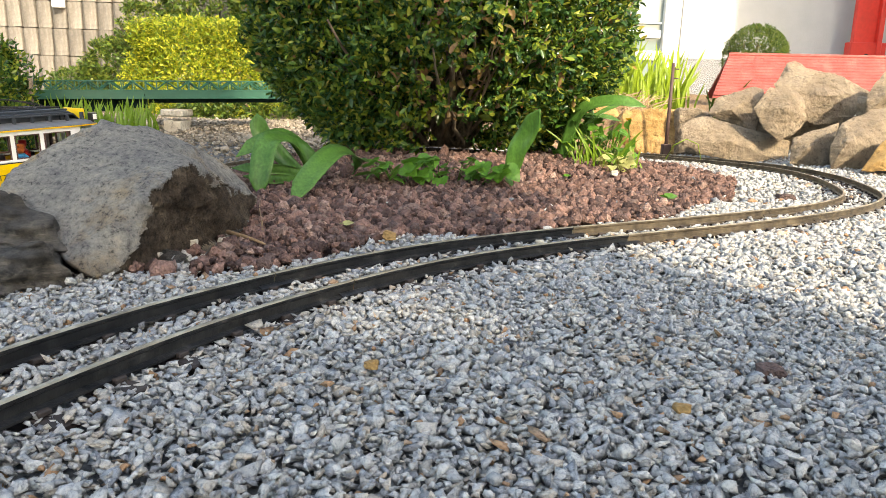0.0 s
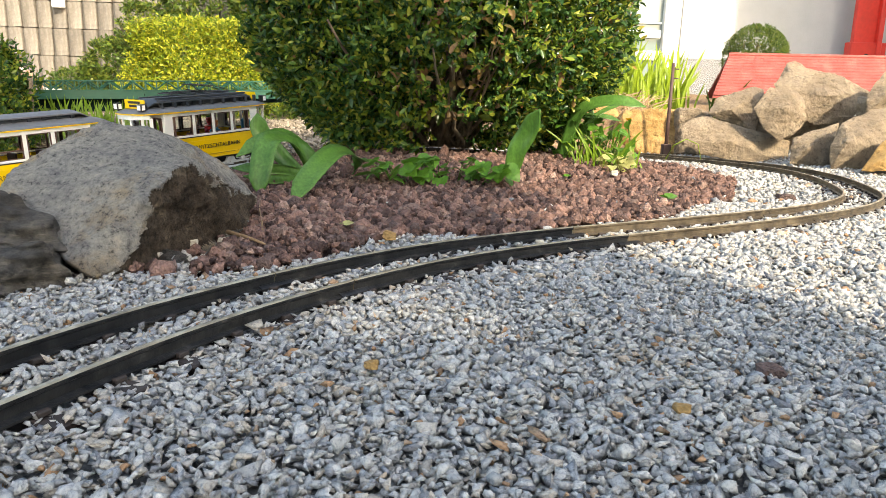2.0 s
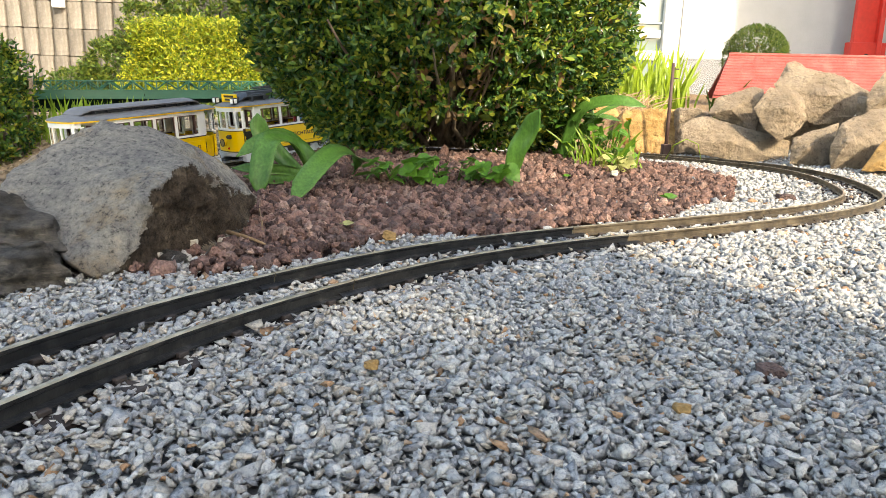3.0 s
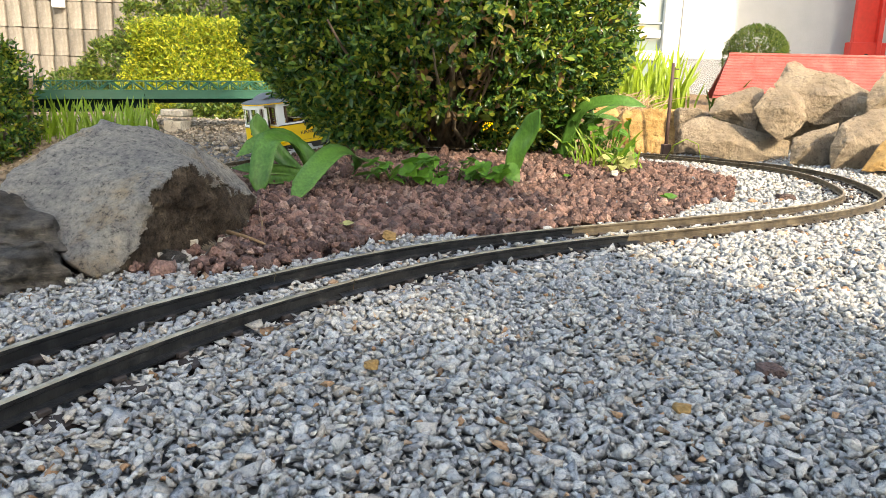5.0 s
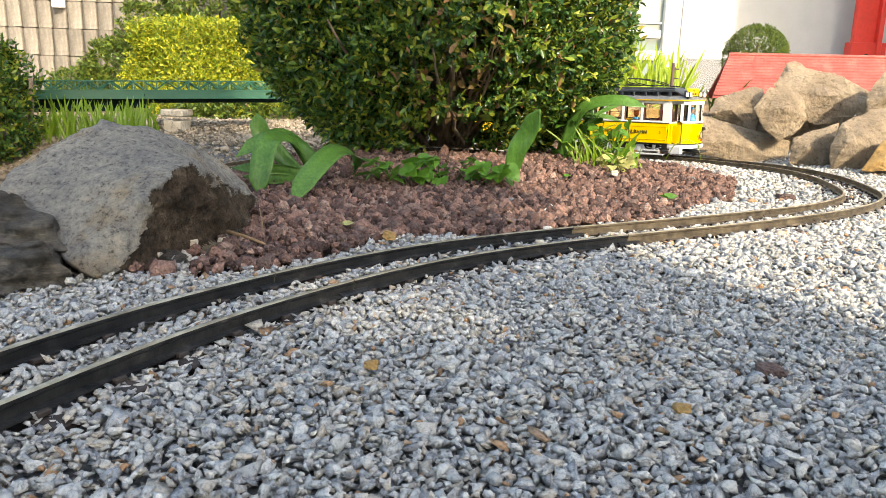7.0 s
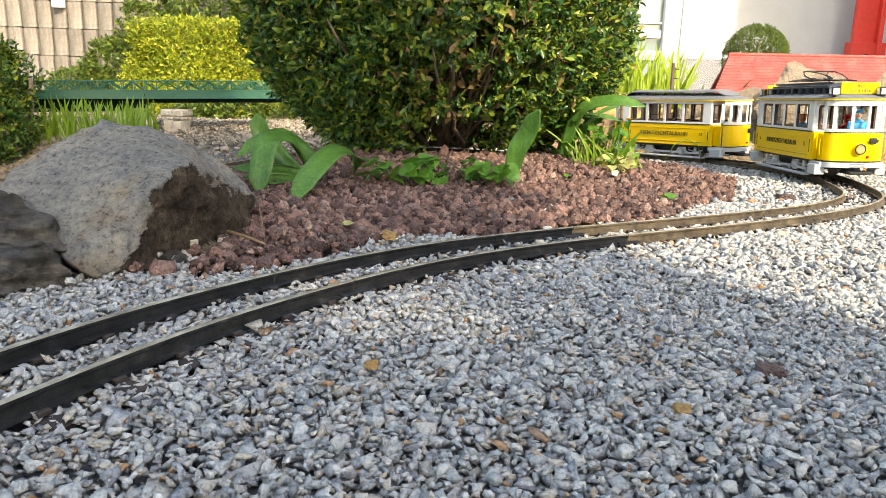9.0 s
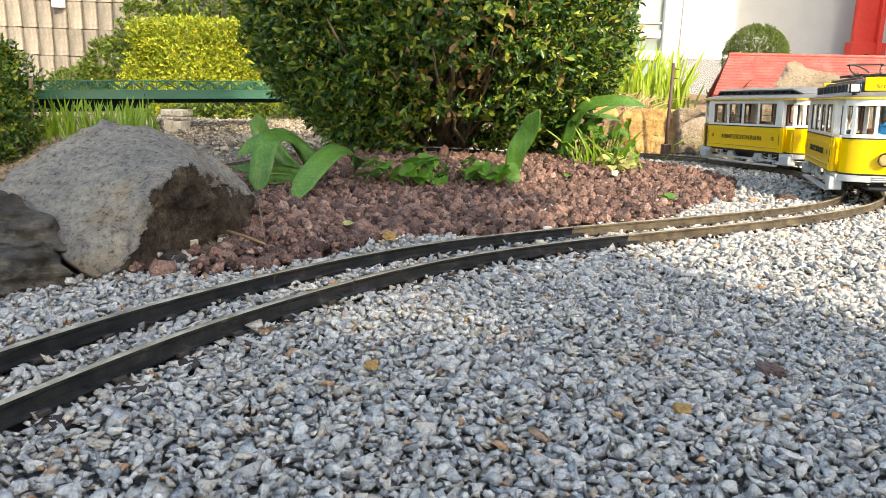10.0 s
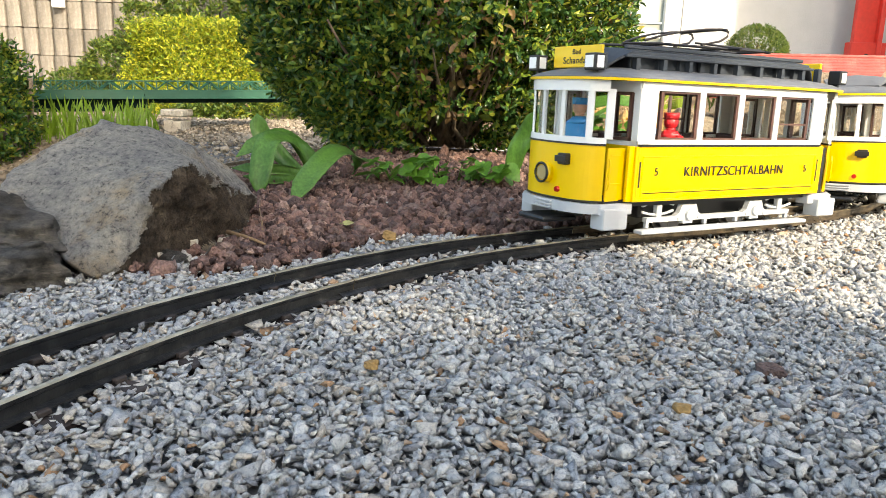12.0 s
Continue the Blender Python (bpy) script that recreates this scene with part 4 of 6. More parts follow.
def build_bulbs():
    for label, leaves in (("bulb plant with broad drooping green leaves beside the bush", [
            ([(-0.171, 0.980, 0.008), (-0.183, 0.980, 0.035), (-0.206, 0.950, 0.064), (-0.229, 0.920, 0.058), (-0.255, 0.900, 0.041)], 0.030),
            ([(-0.160, 0.980, 0.006), (-0.188, 0.950, 0.052), (-0.212, 0.900, 0.063), (-0.217, 0.870, 0.030), (-0.217, 0.860, -0.003)], 0.034),
            ([(-0.144, 1.000, 0.005), (-0.110, 0.970, 0.032), (-0.131, 0.900, 0.052), (-0.153, 0.840, 0.029), (-0.169, 0.800, -0.003)], 0.034),
            ([(-0.190, 1.000, 0.003), (-0.228, 1.000, 0.040), (-0.249, 1.000, 0.065), (-0.254, 1.000, 0.091)], 0.030),
            ([(-0.162, 0.970, 0.006), (-0.195, 0.950, 0.019), (-0.227, 0.930, 0.024), (-0.266, 0.920, 0.025)], 0.020),
            ([(-0.170, 0.970, 0.003), (-0.193, 0.940, 0.011), (-0.217, 0.920, 0.012), (-0.247, 0.900, 0.018)], 0.018)]),
            ("single upright broad green leaf in front of the bush", [([(0.090, 1.020, 0.027), (0.095, 1.010, 0.051), (0.108, 1.000, 0.078), (0.119, 0.980, 0.110)], 0.034)]),
            ("bulb plant with long arching green leaves under the bush", [
                ([(0.185, 1.200, 0.054), (0.203, 1.170, 0.104), (0.250, 1.150, 0.124), (0.299, 1.140, 0.117)], 0.026), ([(0.184, 1.250, 0.046), (0.196, 1.200, 0.090), (0.240, 1.200, 0.100), (0.277, 1.200, 0.093)], 0.012),
                ([(0.188, 1.250, 0.046), (0.215, 1.200, 0.075), (0.242, 1.200, 0.105), (0.288, 1.220, 0.124)], 0.010), ([(0.179, 1.250, 0.044), (0.203, 1.220, 0.067), (0.223, 1.200, 0.091), (0.230, 1.200, 0.113)], 0.012)])):
        b = leaves[0][0][0]
        z = float(ground_height(b[0], b[1]))
        ob = thing("bulb_plant", label, "plant", m=Matrix.Translation((b[0], b[1], z)))
        for pts, w in leaves:
            bm = bmesh.new()
            first = (pts[0][0], pts[0][1], float(ground_height(pts[0][0], pts[0][1])))
            strap_leaf(bm, [Vector(p) - Vector((b[0], b[1], z)) for p in [first] + pts[1:]], w)
            lf = part("leaf", bm, TULIP_LEAF, ob, smooth=True)
            so = lf.modifiers.new("thick", "SOLIDIFY")
            so.thickness = 0.0008


build_bulbs()


def heart_leaf(bm, m, s):
    """A heart-shaped toothed leaf."""
    mid = [bm.verts.new(m @ Vector((x * s, 0, z * s))) for x, z in ((0.0, 0), (0.3, -0.03), (0.65, -0.03), (1.0, -0.12))]
    for sg in (1, -1):
        rim = [bm.verts.new(m @ Vector((x * s, sg * y * s, z * s))) for x, y, z in ((-0.12, 0.25, 0.05), (0.08, 0.47, 0.06), (0.32, 0.5, 0.07), (0.42, 0.42, 0.06), (0.6, 0.4, 0.04), (0.68, 0.3, 0.03), (0.86, 0.18, -0.05))]
        order = [(mid[0], rim[0], rim[1]), (mid[0], rim[1], mid[1]), (mid[1], rim[1], rim[2]), (mid[1], rim[2], rim[3]), (mid[1], rim[3], mid[2]), (mid[2], rim[3], rim[4]), (mid[2], rim[4], rim[5]), (mid[2], rim[5], rim[6]), (mid[2], rim[6], mid[3])]
        for t in order:
            bm.faces.new(t if sg < 0 else t[::-1])


def build_herb(label, spots, size, material, seed, drop=0.02):
    rng = np.random.default_rng(seed)
    c = sum((Vector(p) for p in spots), Vector()) / len(spots)
    z = float(ground_height(c.x, c.y))
    ob = thing("herb_plant", label, "plant", m=Matrix.Translation((c.x, c.y, z)))
    for p in spots:
        q = Vector(p) - Vector((c.x, c.y, z))
        bm = bmesh.new()
        m = Matrix.Translation(q) @ Euler((rng.normal(0.35, 0.35), rng.normal(0.15, 0.35), rng.uniform(-math.pi, 0.3))).to_matrix().to_4x4()
        heart_leaf(bm, m, size * rng.uniform(0.7, 1.25))
        lf = part("leaf", bm, material, ob)
        bm = bmesh.new()
        foot = Vector((q.x * 0.75, q.y * 0.75 + 0.02, float(ground_height(c.x + q.x * 0.75, c.y + q.y * 0.75 + 0.02)) - z))
        tube(bm, [foot, foot.lerp(q, 0.6) + Vector((0, 0, 0.006)), q], 0.0007, 5)
        part("stalk", bm, material, ob, smooth=True)


def herb_spots(seed, n, centre, size):
    rng = np.random.default_rng(seed)
    return [tuple(np.array(centre) + rng.uniform(-0.5, 0.5, 3) * np.array(size)) for _ in range(n)]


build_herb("low herb with heart-shaped bright green leaves under the bush", herb_spots(1, 20, (-0.060, 0.930, 0.024), (0.075, 0.06, 0.03)) + herb_spots(2, 18, (-0.018, 0.950, 0.033), (0.06, 0.06, 0.03)) + herb_spots(3, 20, (0.048, 0.950, 0.031), (0.06, 0.06, 0.04)), 0.021, HERB_LEAF, 5)
build_herb("leafy green weeds at the foot of the bush", herb_spots(4, 60, (0.235, 1.200, 0.060), (0.12, 0.08, 0.07)), 0.018, HERB_LEAF, 6)
build_herb("pale yellow variegated creeping plant beside the lava", herb_spots(5, 30, (0.249, 1.120, 0.033), (0.06, 0.06, 0.03)), 0.013, PALE_LEAF, 7)


def blades(name, label, x0, x1, y0, y1, h0, h1, count, width, material, seed, lean=0.25):
    rng = np.random.default_rng(seed)
    cx, cy = (x0 + x1) / 2, (y0 + y1) / 2
    z = float(ground_height(cx, cy))
    ob = thing(name, label, "plant", m=Matrix.Translation((cx, cy, z)))
    many = count > 300
    bm = bmesh.new()
    for _ in range(count):
        x, y = rng.uniform(x0, x1) - cx, rng.uniform(y0, y1) - cy
        g = float(ground_height(cx + x, cy + y)) - z
        h = rng.uniform(h0, h1)
        dx, dy = rng.normal(0, lean * h), rng.normal(0, lean * h)
        strap_leaf(bm, [(x, y, g - 0.005), (x + dx * 0.25, y + dy * 0.25, g + h * 0.5), (x + dx, y + dy, g + h)], width * rng.uniform(0.7, 1.2), 0.2)
        if not many:
            part("blade", bm, material, ob, smooth=True)
            bm = bmesh.new()
    if many:
        tagged(part("straw", bm, material, ob, smooth=True), kind="stuff")


blades("iris_clump", "clump of short bright green iris blades", -1.08, -0.78, 1.94, 2.06, 0.04, 0.115, 230, 0.0055, IRIS_LEAF, 41, 0.16)
blades("iris_clump", "clump of tall bright green iris blades in sun", 0.52, 0.86, 2.65, 2.95, 0.14, 0.30, 220, 0.010, BLADE_LEAF, 42, 0.16)
blades("grass_tuft", "yellow-green grassy weeds under the bush", 0.20, 0.31, 1.12, 1.24, 0.02, 0.065, 55, 0.004, IRIS_LEAF, 45, 0.5)
blades("grass_tuft", "thin grey-green grass tuft by the house", 0.86, 1.02, 2.55, 2.75, 0.06, 0.16, 26, 0.008, GREEN_LEAF, 43, 0.5)
blades("dry_grass", "dry brown grass and mulch on the raised bed", 0.28, 0.72, 2.2, 2.6, 0.02, 0.07, 400, 0.004, STRAW, 44, 1.2)


def build_flower(p, seed):
    ob = thing("daffodil", "small yellow flower on a thin stalk", "flower", m=Matrix.Translation((p[0], p[1], float(ground_height(p[0], p[1])))))
    h = p[2] - float(ground_height(p[0], p[1]))
    bm = bmesh.new()
    tube(bm, [(0.01, 0.01, 0), (0.004, 0, h * 0.6), (0, 0, h)], 0.0012, 6)
    part("stalk", bm, HERB_LEAF, ob, smooth=True)
    for k in range(5):
        bm = bmesh.new()
        heart_leaf(bm, Matrix.Translation((0, 0, h)) @ Euler((0, -0.5, k * 1.257)).to_matrix().to_4x4(), 0.009)
        part("petal", bm, PETAL, ob)


build_flower((0.324, 1.350, 0.092), 1)


def build_twig(name, label, category, pts, radius, material, taper=0.5):
    b = Vector(pts[0])
    ob = thing(name, label, category, m=Matrix.Translation(b))
    bm = bmesh.new()
    tube(bm, [Vector(p) - b for p in pts], radius, 6, taper=taper)
    part("stalk", bm, material, ob, smooth=True)


build_twig("dry_stalk", "dry tan leaf stalk lying on the lava gravel", "twig", [(-0.171, 0.575, 0.011), (-0.156, 0.565, 0.010), (-0.145, 0.560, 0.008), (-0.136, 0.555, 0.006)], 0.0019, STRAW, 0.5)
build_twig("withered_tip", "thin withered leaf tip hanging to the ground", "twig", [(-0.149, 0.600, 0.007), (-0.160, 0.640, 0.010), (-0.177, 0.700, 0.010), (-0.201, 0.800, 0.007)], 0.0007, STRAW, 1.0)
build_twig("sedge_plant", "thin green grass blade arching beside the track", "plant", [(0.456, 1.550, 0.010), (0.470, 1.550, 0.039), (0.495, 1.550, 0.053), (0.520, 1.550, 0.043), (0.529, 1.550, 0.012)], 0.0016, BLADE_LEAF, 0.5)
for q, mat, lab, size in (((0.271, 0.900, 0.004), HERB_LEAF, "small fallen green leaf on the lava stones", 0.016), ((-0.086, 0.630, -0.003), PALE_LEAF, "pale seedling at the edge of the ballast", 0.009), ((0.161, 1.000, 0.018), HERB_LEAF, "tiny green seedling among the lava stones", 0.009)):
    bm = bmesh.new()
    heart_leaf(bm, Matrix.Translation((0, 0, 0.002)) @ Euler((0.3, -0.2, 0.4)).to_matrix().to_4x4(), size)
    heart_leaf(bm, Matrix.Translation((0, 0, 0.001)) @ Euler((0.5, -0.3, 2.6)).to_matrix().to_4x4(), size * 0.6)
    ob = mesh_object("fallen_leaf", bm, mat)
    ob.matrix_basis = Matrix.Translation((q[0], q[1], float(ground_height(q[0], q[1])) + 0.009))
    tagged(ob, lab, "leaf")
for k, q in enumerate(((0.076, 0.575, 0.010), (0.097, 0.275, 0.002), (-0.030, 0.310, 0.005))):
    stone("pebble", ("white" if k == 0 else "ochre") + " pebble lying on the gravel", block((q[0], q[1], float(ground_height(q[0], q[1])) + (0.012 if k == 0 else 0.005)), (0.007, 0.0055, 0.004), 120 + k), SAND_STONE if k == 0 else OCHRE_ROCK, 90 + k, 0.001, 3)


# ---- bridge, fence, house, post ----
GREEN = painted("green_bridge_paint", (0.012, 0.085, 0.052), 0.4)
# bridge green with the shade beneath the deck put into its colour
SHADED_GREEN = painted("shaded_bridge_green", (0.004, 0.014, 0.011), 0.85, spec=0.15)
RED = painted("red_paint", (0.62, 0.035, 0.022), 0.4)
FRAME_WHITE = painted("white_frame", (0.8, 0.8, 0.79), 0.4)
RUST = painted("brown_post_paint", (0.075, 0.04, 0.032), 0.6)


def build_bridge():
    a, b = Vector((-1.270, 2.080, 0.081)), Vector((-0.519, 2.360, 0.109))
    L = (b - a).length
    ang = math.degrees(math.atan2(b.y - a.y, b.x - a.x))
    br = thing("model_bridge", "green model girder bridge with lattice railings", "bridge", m=pose(a.x, a.y, a.z, 0, -math.degrees(math.atan2(b.z - a.z, math.hypot(b.x - a.x, b.y - a.y))), ang))
    half = L / 2
    bm = bmesh.new()
    box(bm, 0, L, 0.0, 0.11, -0.006, 0.0, 0.001)
    part("deck", bm, SHADED_GREEN, br)
    for k in range(2):
        for y in (-0.004, 0.11):
            bm = bmesh.new()
            box(bm, k * half + 0.001, (k + 1) * half - 0.001, y, y + 0.004, -0.012, 0.010, 0.0008)
            box(bm, k * half + 0.001, (k + 1) * half - 0.001, y - 0.002, y + 0.006, -0.014, -0.011, 0.0006)
            box(bm, k * half + 0.001, (k + 1) * half - 0.001, y - 0.002, y + 0.006, 0.009, 0.012, 0.0006)
            part("girder", bm, GREEN, br)
            bm = bmesh.new()
            x0, x1 = k * half + 0.002, (k + 1) * half - 0.002
            box(bm, x0, x1, y, y + 0.0035, 0.036, 0.0395, 0.0005)
            n = 13
            for i in range(n):
                xa, xb = x0 + (x1 - x0) * i / n, x0 + (x1 - x0) * (i + 1) / n
                box(bm, xa, xa + 0.003, y, y + 0.003, 0.012, 0.037)
                p, q = ((xa, 0.013), (xb, 0.036)) if i % 2 else ((xa, 0.036), (xb, 0.013))
                tube(bm, [(p[0], y + 0.0015, p[1]), (q[0], y + 0.0015, q[1])], 0.0022, 4)
            part("railing", bm, GREEN, br)
    # near-black boxes added to stand for the shade gap below the girders
    for x0, x1, z0, z1 in ((0.0, half - 0.06, -0.05, -0.012), (half - 0.1, half + 0.005, -0.042, -0.012), (half + 0.01, L, -0.026, -0.013)):
        bm = bmesh.new()
        box(bm, x0, x1, 0.02, 0.09, z0, z1, 0.001)
        part("girder", bm, SHADED_GREEN, br)
    c = Vector((-0.824, 2.220, 0.019))
    g = -0.09
    pier = thing("bridge_pier", "weathered sandstone pier beneath the bridge", "pier", m=Matrix.Translation((c.x + 0.005, c.y + 0.05, g)))
    top = float(a.lerp(b, 0.6).z) - 0.044
    h = top - g
    bm = bmesh.new()
    box(bm, -0.033, 0.033, -0.05, 0.05, h - 0.022, h, 0.004)
    part("cap", bm, SAND_STONE, pier)
    for k in range(3):
        bm = bmesh.new()
        z0, z1 = (h - 0.032) * k / 3, (h - 0.032) * (k + 1) / 3 - 0.001
        box(bm, -0.026 - 0.002 * (2 - k), 0.026 + 0.002 * (2 - k), -0.045, 0.045, z0, z1, 0.003)
        part("stone_block", bm, SAND_STONE, pier)
    c = Vector((-1.188, 2.150, 0.024))
    ab = thing("bridge_abutment", "pale stone abutment carrying the bridge end", "abutment", m=Matrix.Translation((c.x - 0.05, c.y + 0.06, g)))
    for k, (x0, x1) in enumerate(((-0.1, 0.02), (0.025, 0.16), (0.3, 0.37))):
        bm = bmesh.new()
        box(bm, x0, x1, -0.05, 0.05, 0, float(a.z) - 0.052 - g - (0.012 if k < 2 else 0.012), 0.004)
        part("stone_block", bm, SAND_STONE, ab)


build_bridge()


def fence_mat():
    m = Mat("weathered_board_concrete", 0.85, spec=0.2)
    c = m.ramp(m.noise(5, 6, 0.6, (5, 5, 0.7)), [(0.3, (0.13, 0.117, 0.103)), (0.48, (0.21, 0.19, 0.168)), (0.6, (0.27, 0.25, 0.222)), (0.72, (0.42, 0.395, 0.36))])
    c = m.mix(1.0, c, m.ramp(m.per_object(), [(0.0, (0.82, 0.8, 0.78)), (1.0, (1.1, 1.08, 1.05))]), "MULTIPLY")
    m.color(m.mix(1.0, c, m.ramp(m.noise(60, 6, 0.7), [(0.3, (0.75, 0.75, 0.75)), (0.7, (1.1, 1.1, 1.1))]), "MULTIPLY"))
    m.bump(m.noise(40, 6, 0.7, (3, 3, 0.4)), 0.004)
    return m.m


BOARD = fence_mat()


def build_fence():
    fence = tagged(new("wall_fence"), "tall weathered board fence in rows, in sun", "fence", kind="structure")
    fence.matrix_basis = pose(-4.6, 4.75, 0.0, 0, 0, -1.5)
    bm = bmesh.new()
    box(bm, 0, 4.9, 0.03, 0.07, -0.05, 1.9)
    part("backing", bm, DARK_ROCK, fence)
    rng = random.Random(5)
    meshes = []
    for k in range(3):
        bm = bmesh.new()
        w = 0.0428
        vs = [(-w, 0.03), (-w, 0.004), (-w * 0.6, -0.006 - 0.003 * k), (w * 0.45, -0.009), (w * 0.95, 0.002), (w, 0.03)]
        prism(bm, [(x, y) for x, y in vs], 0.0, 0.158)
        bmesh.ops.recalc_face_normals(bm, faces=bm.faces[:])
        me = bpy.data.meshes.new("board")
        bm.to_mesh(me)
        bm.free()
        me.materials.append(BOARD)
        meshes.append(me)
    for row in range(6):
        for i in range(52):
            if i * 0.094 < 1.2 and row > 4:
                continue
            ob = new("board", meshes[rng.randrange(3)])
            ob.parent = fence
            ob.matrix_basis = pose(0.05 + i * 0.094, rng.uniform(-0.004, 0.004), -0.045 + row * 0.162, rng.uniform(-0.6, 0.6), rng.uniform(-0.5, 0.5) - 5 * max(0.0, (30 - i) / 12), 0)
    box_c = Vector((-2.376, 4.620, 0.582))
    lamp = thing("wall_box", "small white box fixed to the fence", "box", m=Matrix.Translation((box_c.x, 4.66, box_c.z - 0.025)))
    bm = bmesh.new()
    box(bm, -0.028, 0.028, -0.03, 0.03, 0, 0.09, 0.004)
    part("case", bm, FRAME_WHITE, lamp)


build_fence()


def plaster():
    m = Mat("white_render", 0.9, spec=0.2)
    m.color(m.ramp(m.noise(4, 6), [(0.3, (0.43, 0.43, 0.42)), (0.7, (0.50, 0.50, 0.49))]))
    m.bump(m.noise(160, 5, 0.7), 0.004)
    return m.m


def pebbledash():
    m = Mat("pebbledash", 0.9, spec=0.2)
    m.color(m.ramp(m.noise(130, 4, 0.7), [(0.35, (0.18, 0.18, 0.19)), (0.55, (0.38, 0.38, 0.38)), (0.75, (0.55, 0.55, 0.54))]))
    m.bump(m.noise(150, 4, 0.7, kind="voronoi"), 0.008)
    return m.m


PLASTER, DASH = plaster(), pebbledash()
PANE = Mat("window_pane", 0.03, spec=0.8)
PANE.color((0.22, 0.27, 0.25))
PANE = PANE.m


def build_house():
    bm = bmesh.new()
    box(bm, 1.49, 6.0, 5.0, 5.25, 0.42, 3.4)
    box(bm, -0.4, 1.49, 5.0, 5.25, 1.9, 3.4)
    box(bm, -0.7, -0.4, 5.0, 5.25, 0.1, 3.4)
    wall = tagged(mesh_object("wall_house", bm, PLASTER), "white rendered house wall, partly shaded", "wall", kind="structure")
    bm = bmesh.new()
    box(bm, 1.49, 6.0, 4.985, 5.2, -0.1, 0.42, 0.004)
    part("plinth", bm, DASH, wall, "grey pebbledash plinth")
    win = tagged(new("window_1"), "large window with a white frame and pale blind", "window", kind="structure")
    win.matrix_basis = pose(-0.4, 5.06, 0.1)
    for nm, x0, x1, z0, z1, mat in (("window_frame", 0, 1.885, 0.0, 0.08, FRAME_WHITE), ("window_frame", 0, 1.885, 1.72, 1.8, FRAME_WHITE), ("window_frame", 1.78, 1.885, 0.08, 1.72, FRAME_WHITE), ("window_frame", 0, 0.08, 0.08, 1.72, FRAME_WHITE)):
        bm = bmesh.new()
        box(bm, x0, x1, -0.06, 0.04, z0, z1, 0.005)
        part(nm, bm, mat, win)
    bm = bmesh.new()
    box(bm, 0.08, 1.78, 0.0, 0.008, 0.08, 1.72)
    part("pane", bm, PANE, win)
    for k, z in enumerate((0.30, 0.44, 0.53)):
        bm = bmesh.new()
        box(bm, 0.09, 1.77, -0.03, -0.012, z, z + (0.06, 0.05, 0.012)[k], 0.003)
        part("blind_slat", bm, FRAME_WHITE, win)
    post = thing("red_frame", "bright red steel frame against the house wall", "frame", m=pose(2.57, 4.8, 0.12, 0, 0, 0))
    bm = bmesh.new()
    box(bm, -0.075, 0.075, -0.02, 0.02, 0.2, 1.6, 0.005)
    part("upright", bm, RED, post)
    bm = bmesh.new()
    box(bm, 0.055, 0.085, -0.06, 0.02, 0.2, 1.6, 0.004)
    part("flange", bm, RED, post)
    bm = bmesh.new()
    box(bm, -0.10, 0.12, -0.05, 0.03, 0.0, 0.42, 0.005)
    part("foot", bm, RED, post)
    bm = bmesh.new()
    disc(bm, (0.0, -0.048, 0.33), (0, -1, 0), 0.02, 0.006)
    part("bolt_hole", bm, BLACK, post)
    pipe = thing("downpipe", "pale grey downpipe beside the red frame", "pipe", m=pose(2.86, 4.85, 0.1))
    bm = bmesh.new()
    tube(bm, [(0, 0, 0), (0, 0, 1.6)], 0.035, 12)
    part("pipe", bm, FRAME_GREY, pipe, smooth=True)
    # unseen walls added out of view to cast shade and close the garden
    for nm, lab, (x0, x1, y0, y1, z0, z1) in (("wall_shade_tall", "added unseen wall that shades the left of the garden", (0.12, 0.755, -1.16, -1.13, -0.2, 2.8)),
                                              ("wall_shade_edge", "added unseen wall strip at the right edge of the shade", (0.855, 1.08, -1.16, -1.13, -0.2, 2.8)),
                                              # unseen gap and slats added to drop a dim sun patch on the gravel
                                              ("wall_shade_below_gap", "added unseen wall below the slatted light gap", (0.755, 0.855, -1.16, -1.13, -0.2, 1.12)),
                                              ("wall_shade_above_gap", "added unseen wall above the slatted light gap", (0.755, 0.855, -1.16, -1.13, 1.21, 2.8)),
                                              ("wall_shade_slat_1", "added unseen slat that dims the sun patch on the gravel", (0.755, 0.855, -1.15, -1.13, 1.132, 1.148)),
                                              ("wall_shade_slat_2", "added unseen slat that dims the sun patch on the gravel", (0.755, 0.855, -1.15, -1.13, 1.157, 1.173)),
                                              ("wall_shade_slat_3", "added unseen slat that dims the sun patch on the gravel", (0.755, 0.855, -1.15, -1.13, 1.182, 1.198)),
                                              # added to carry the shade edge further right on the bush
                                              ("wall_shade_upper", "added unseen wall that widens the shade on the bush", (1.08, 1.2, -1.16, -1.13, 1.45, 2.8)),
                                              ("wall_shade_low", "added unseen low wall that shades the near gravel", (1.08, 6.0, -1.35, -1.13, -0.2, 1.02)),
                                              # unseen blocker added to throw shade over the house wall's right part
                                              ("wall_shade_house", "added unseen wall that shades the house wall", (2.95, 6.0, 2.9, 3.1, -0.2, 3.4))):
        bm = bmesh.new()
        box(bm, x0, x1, y0, y1, z0, z1, 0.01)
        tagged(mesh_object(nm, bm, PLASTER), lab, "wall", kind="structure")


build_house()


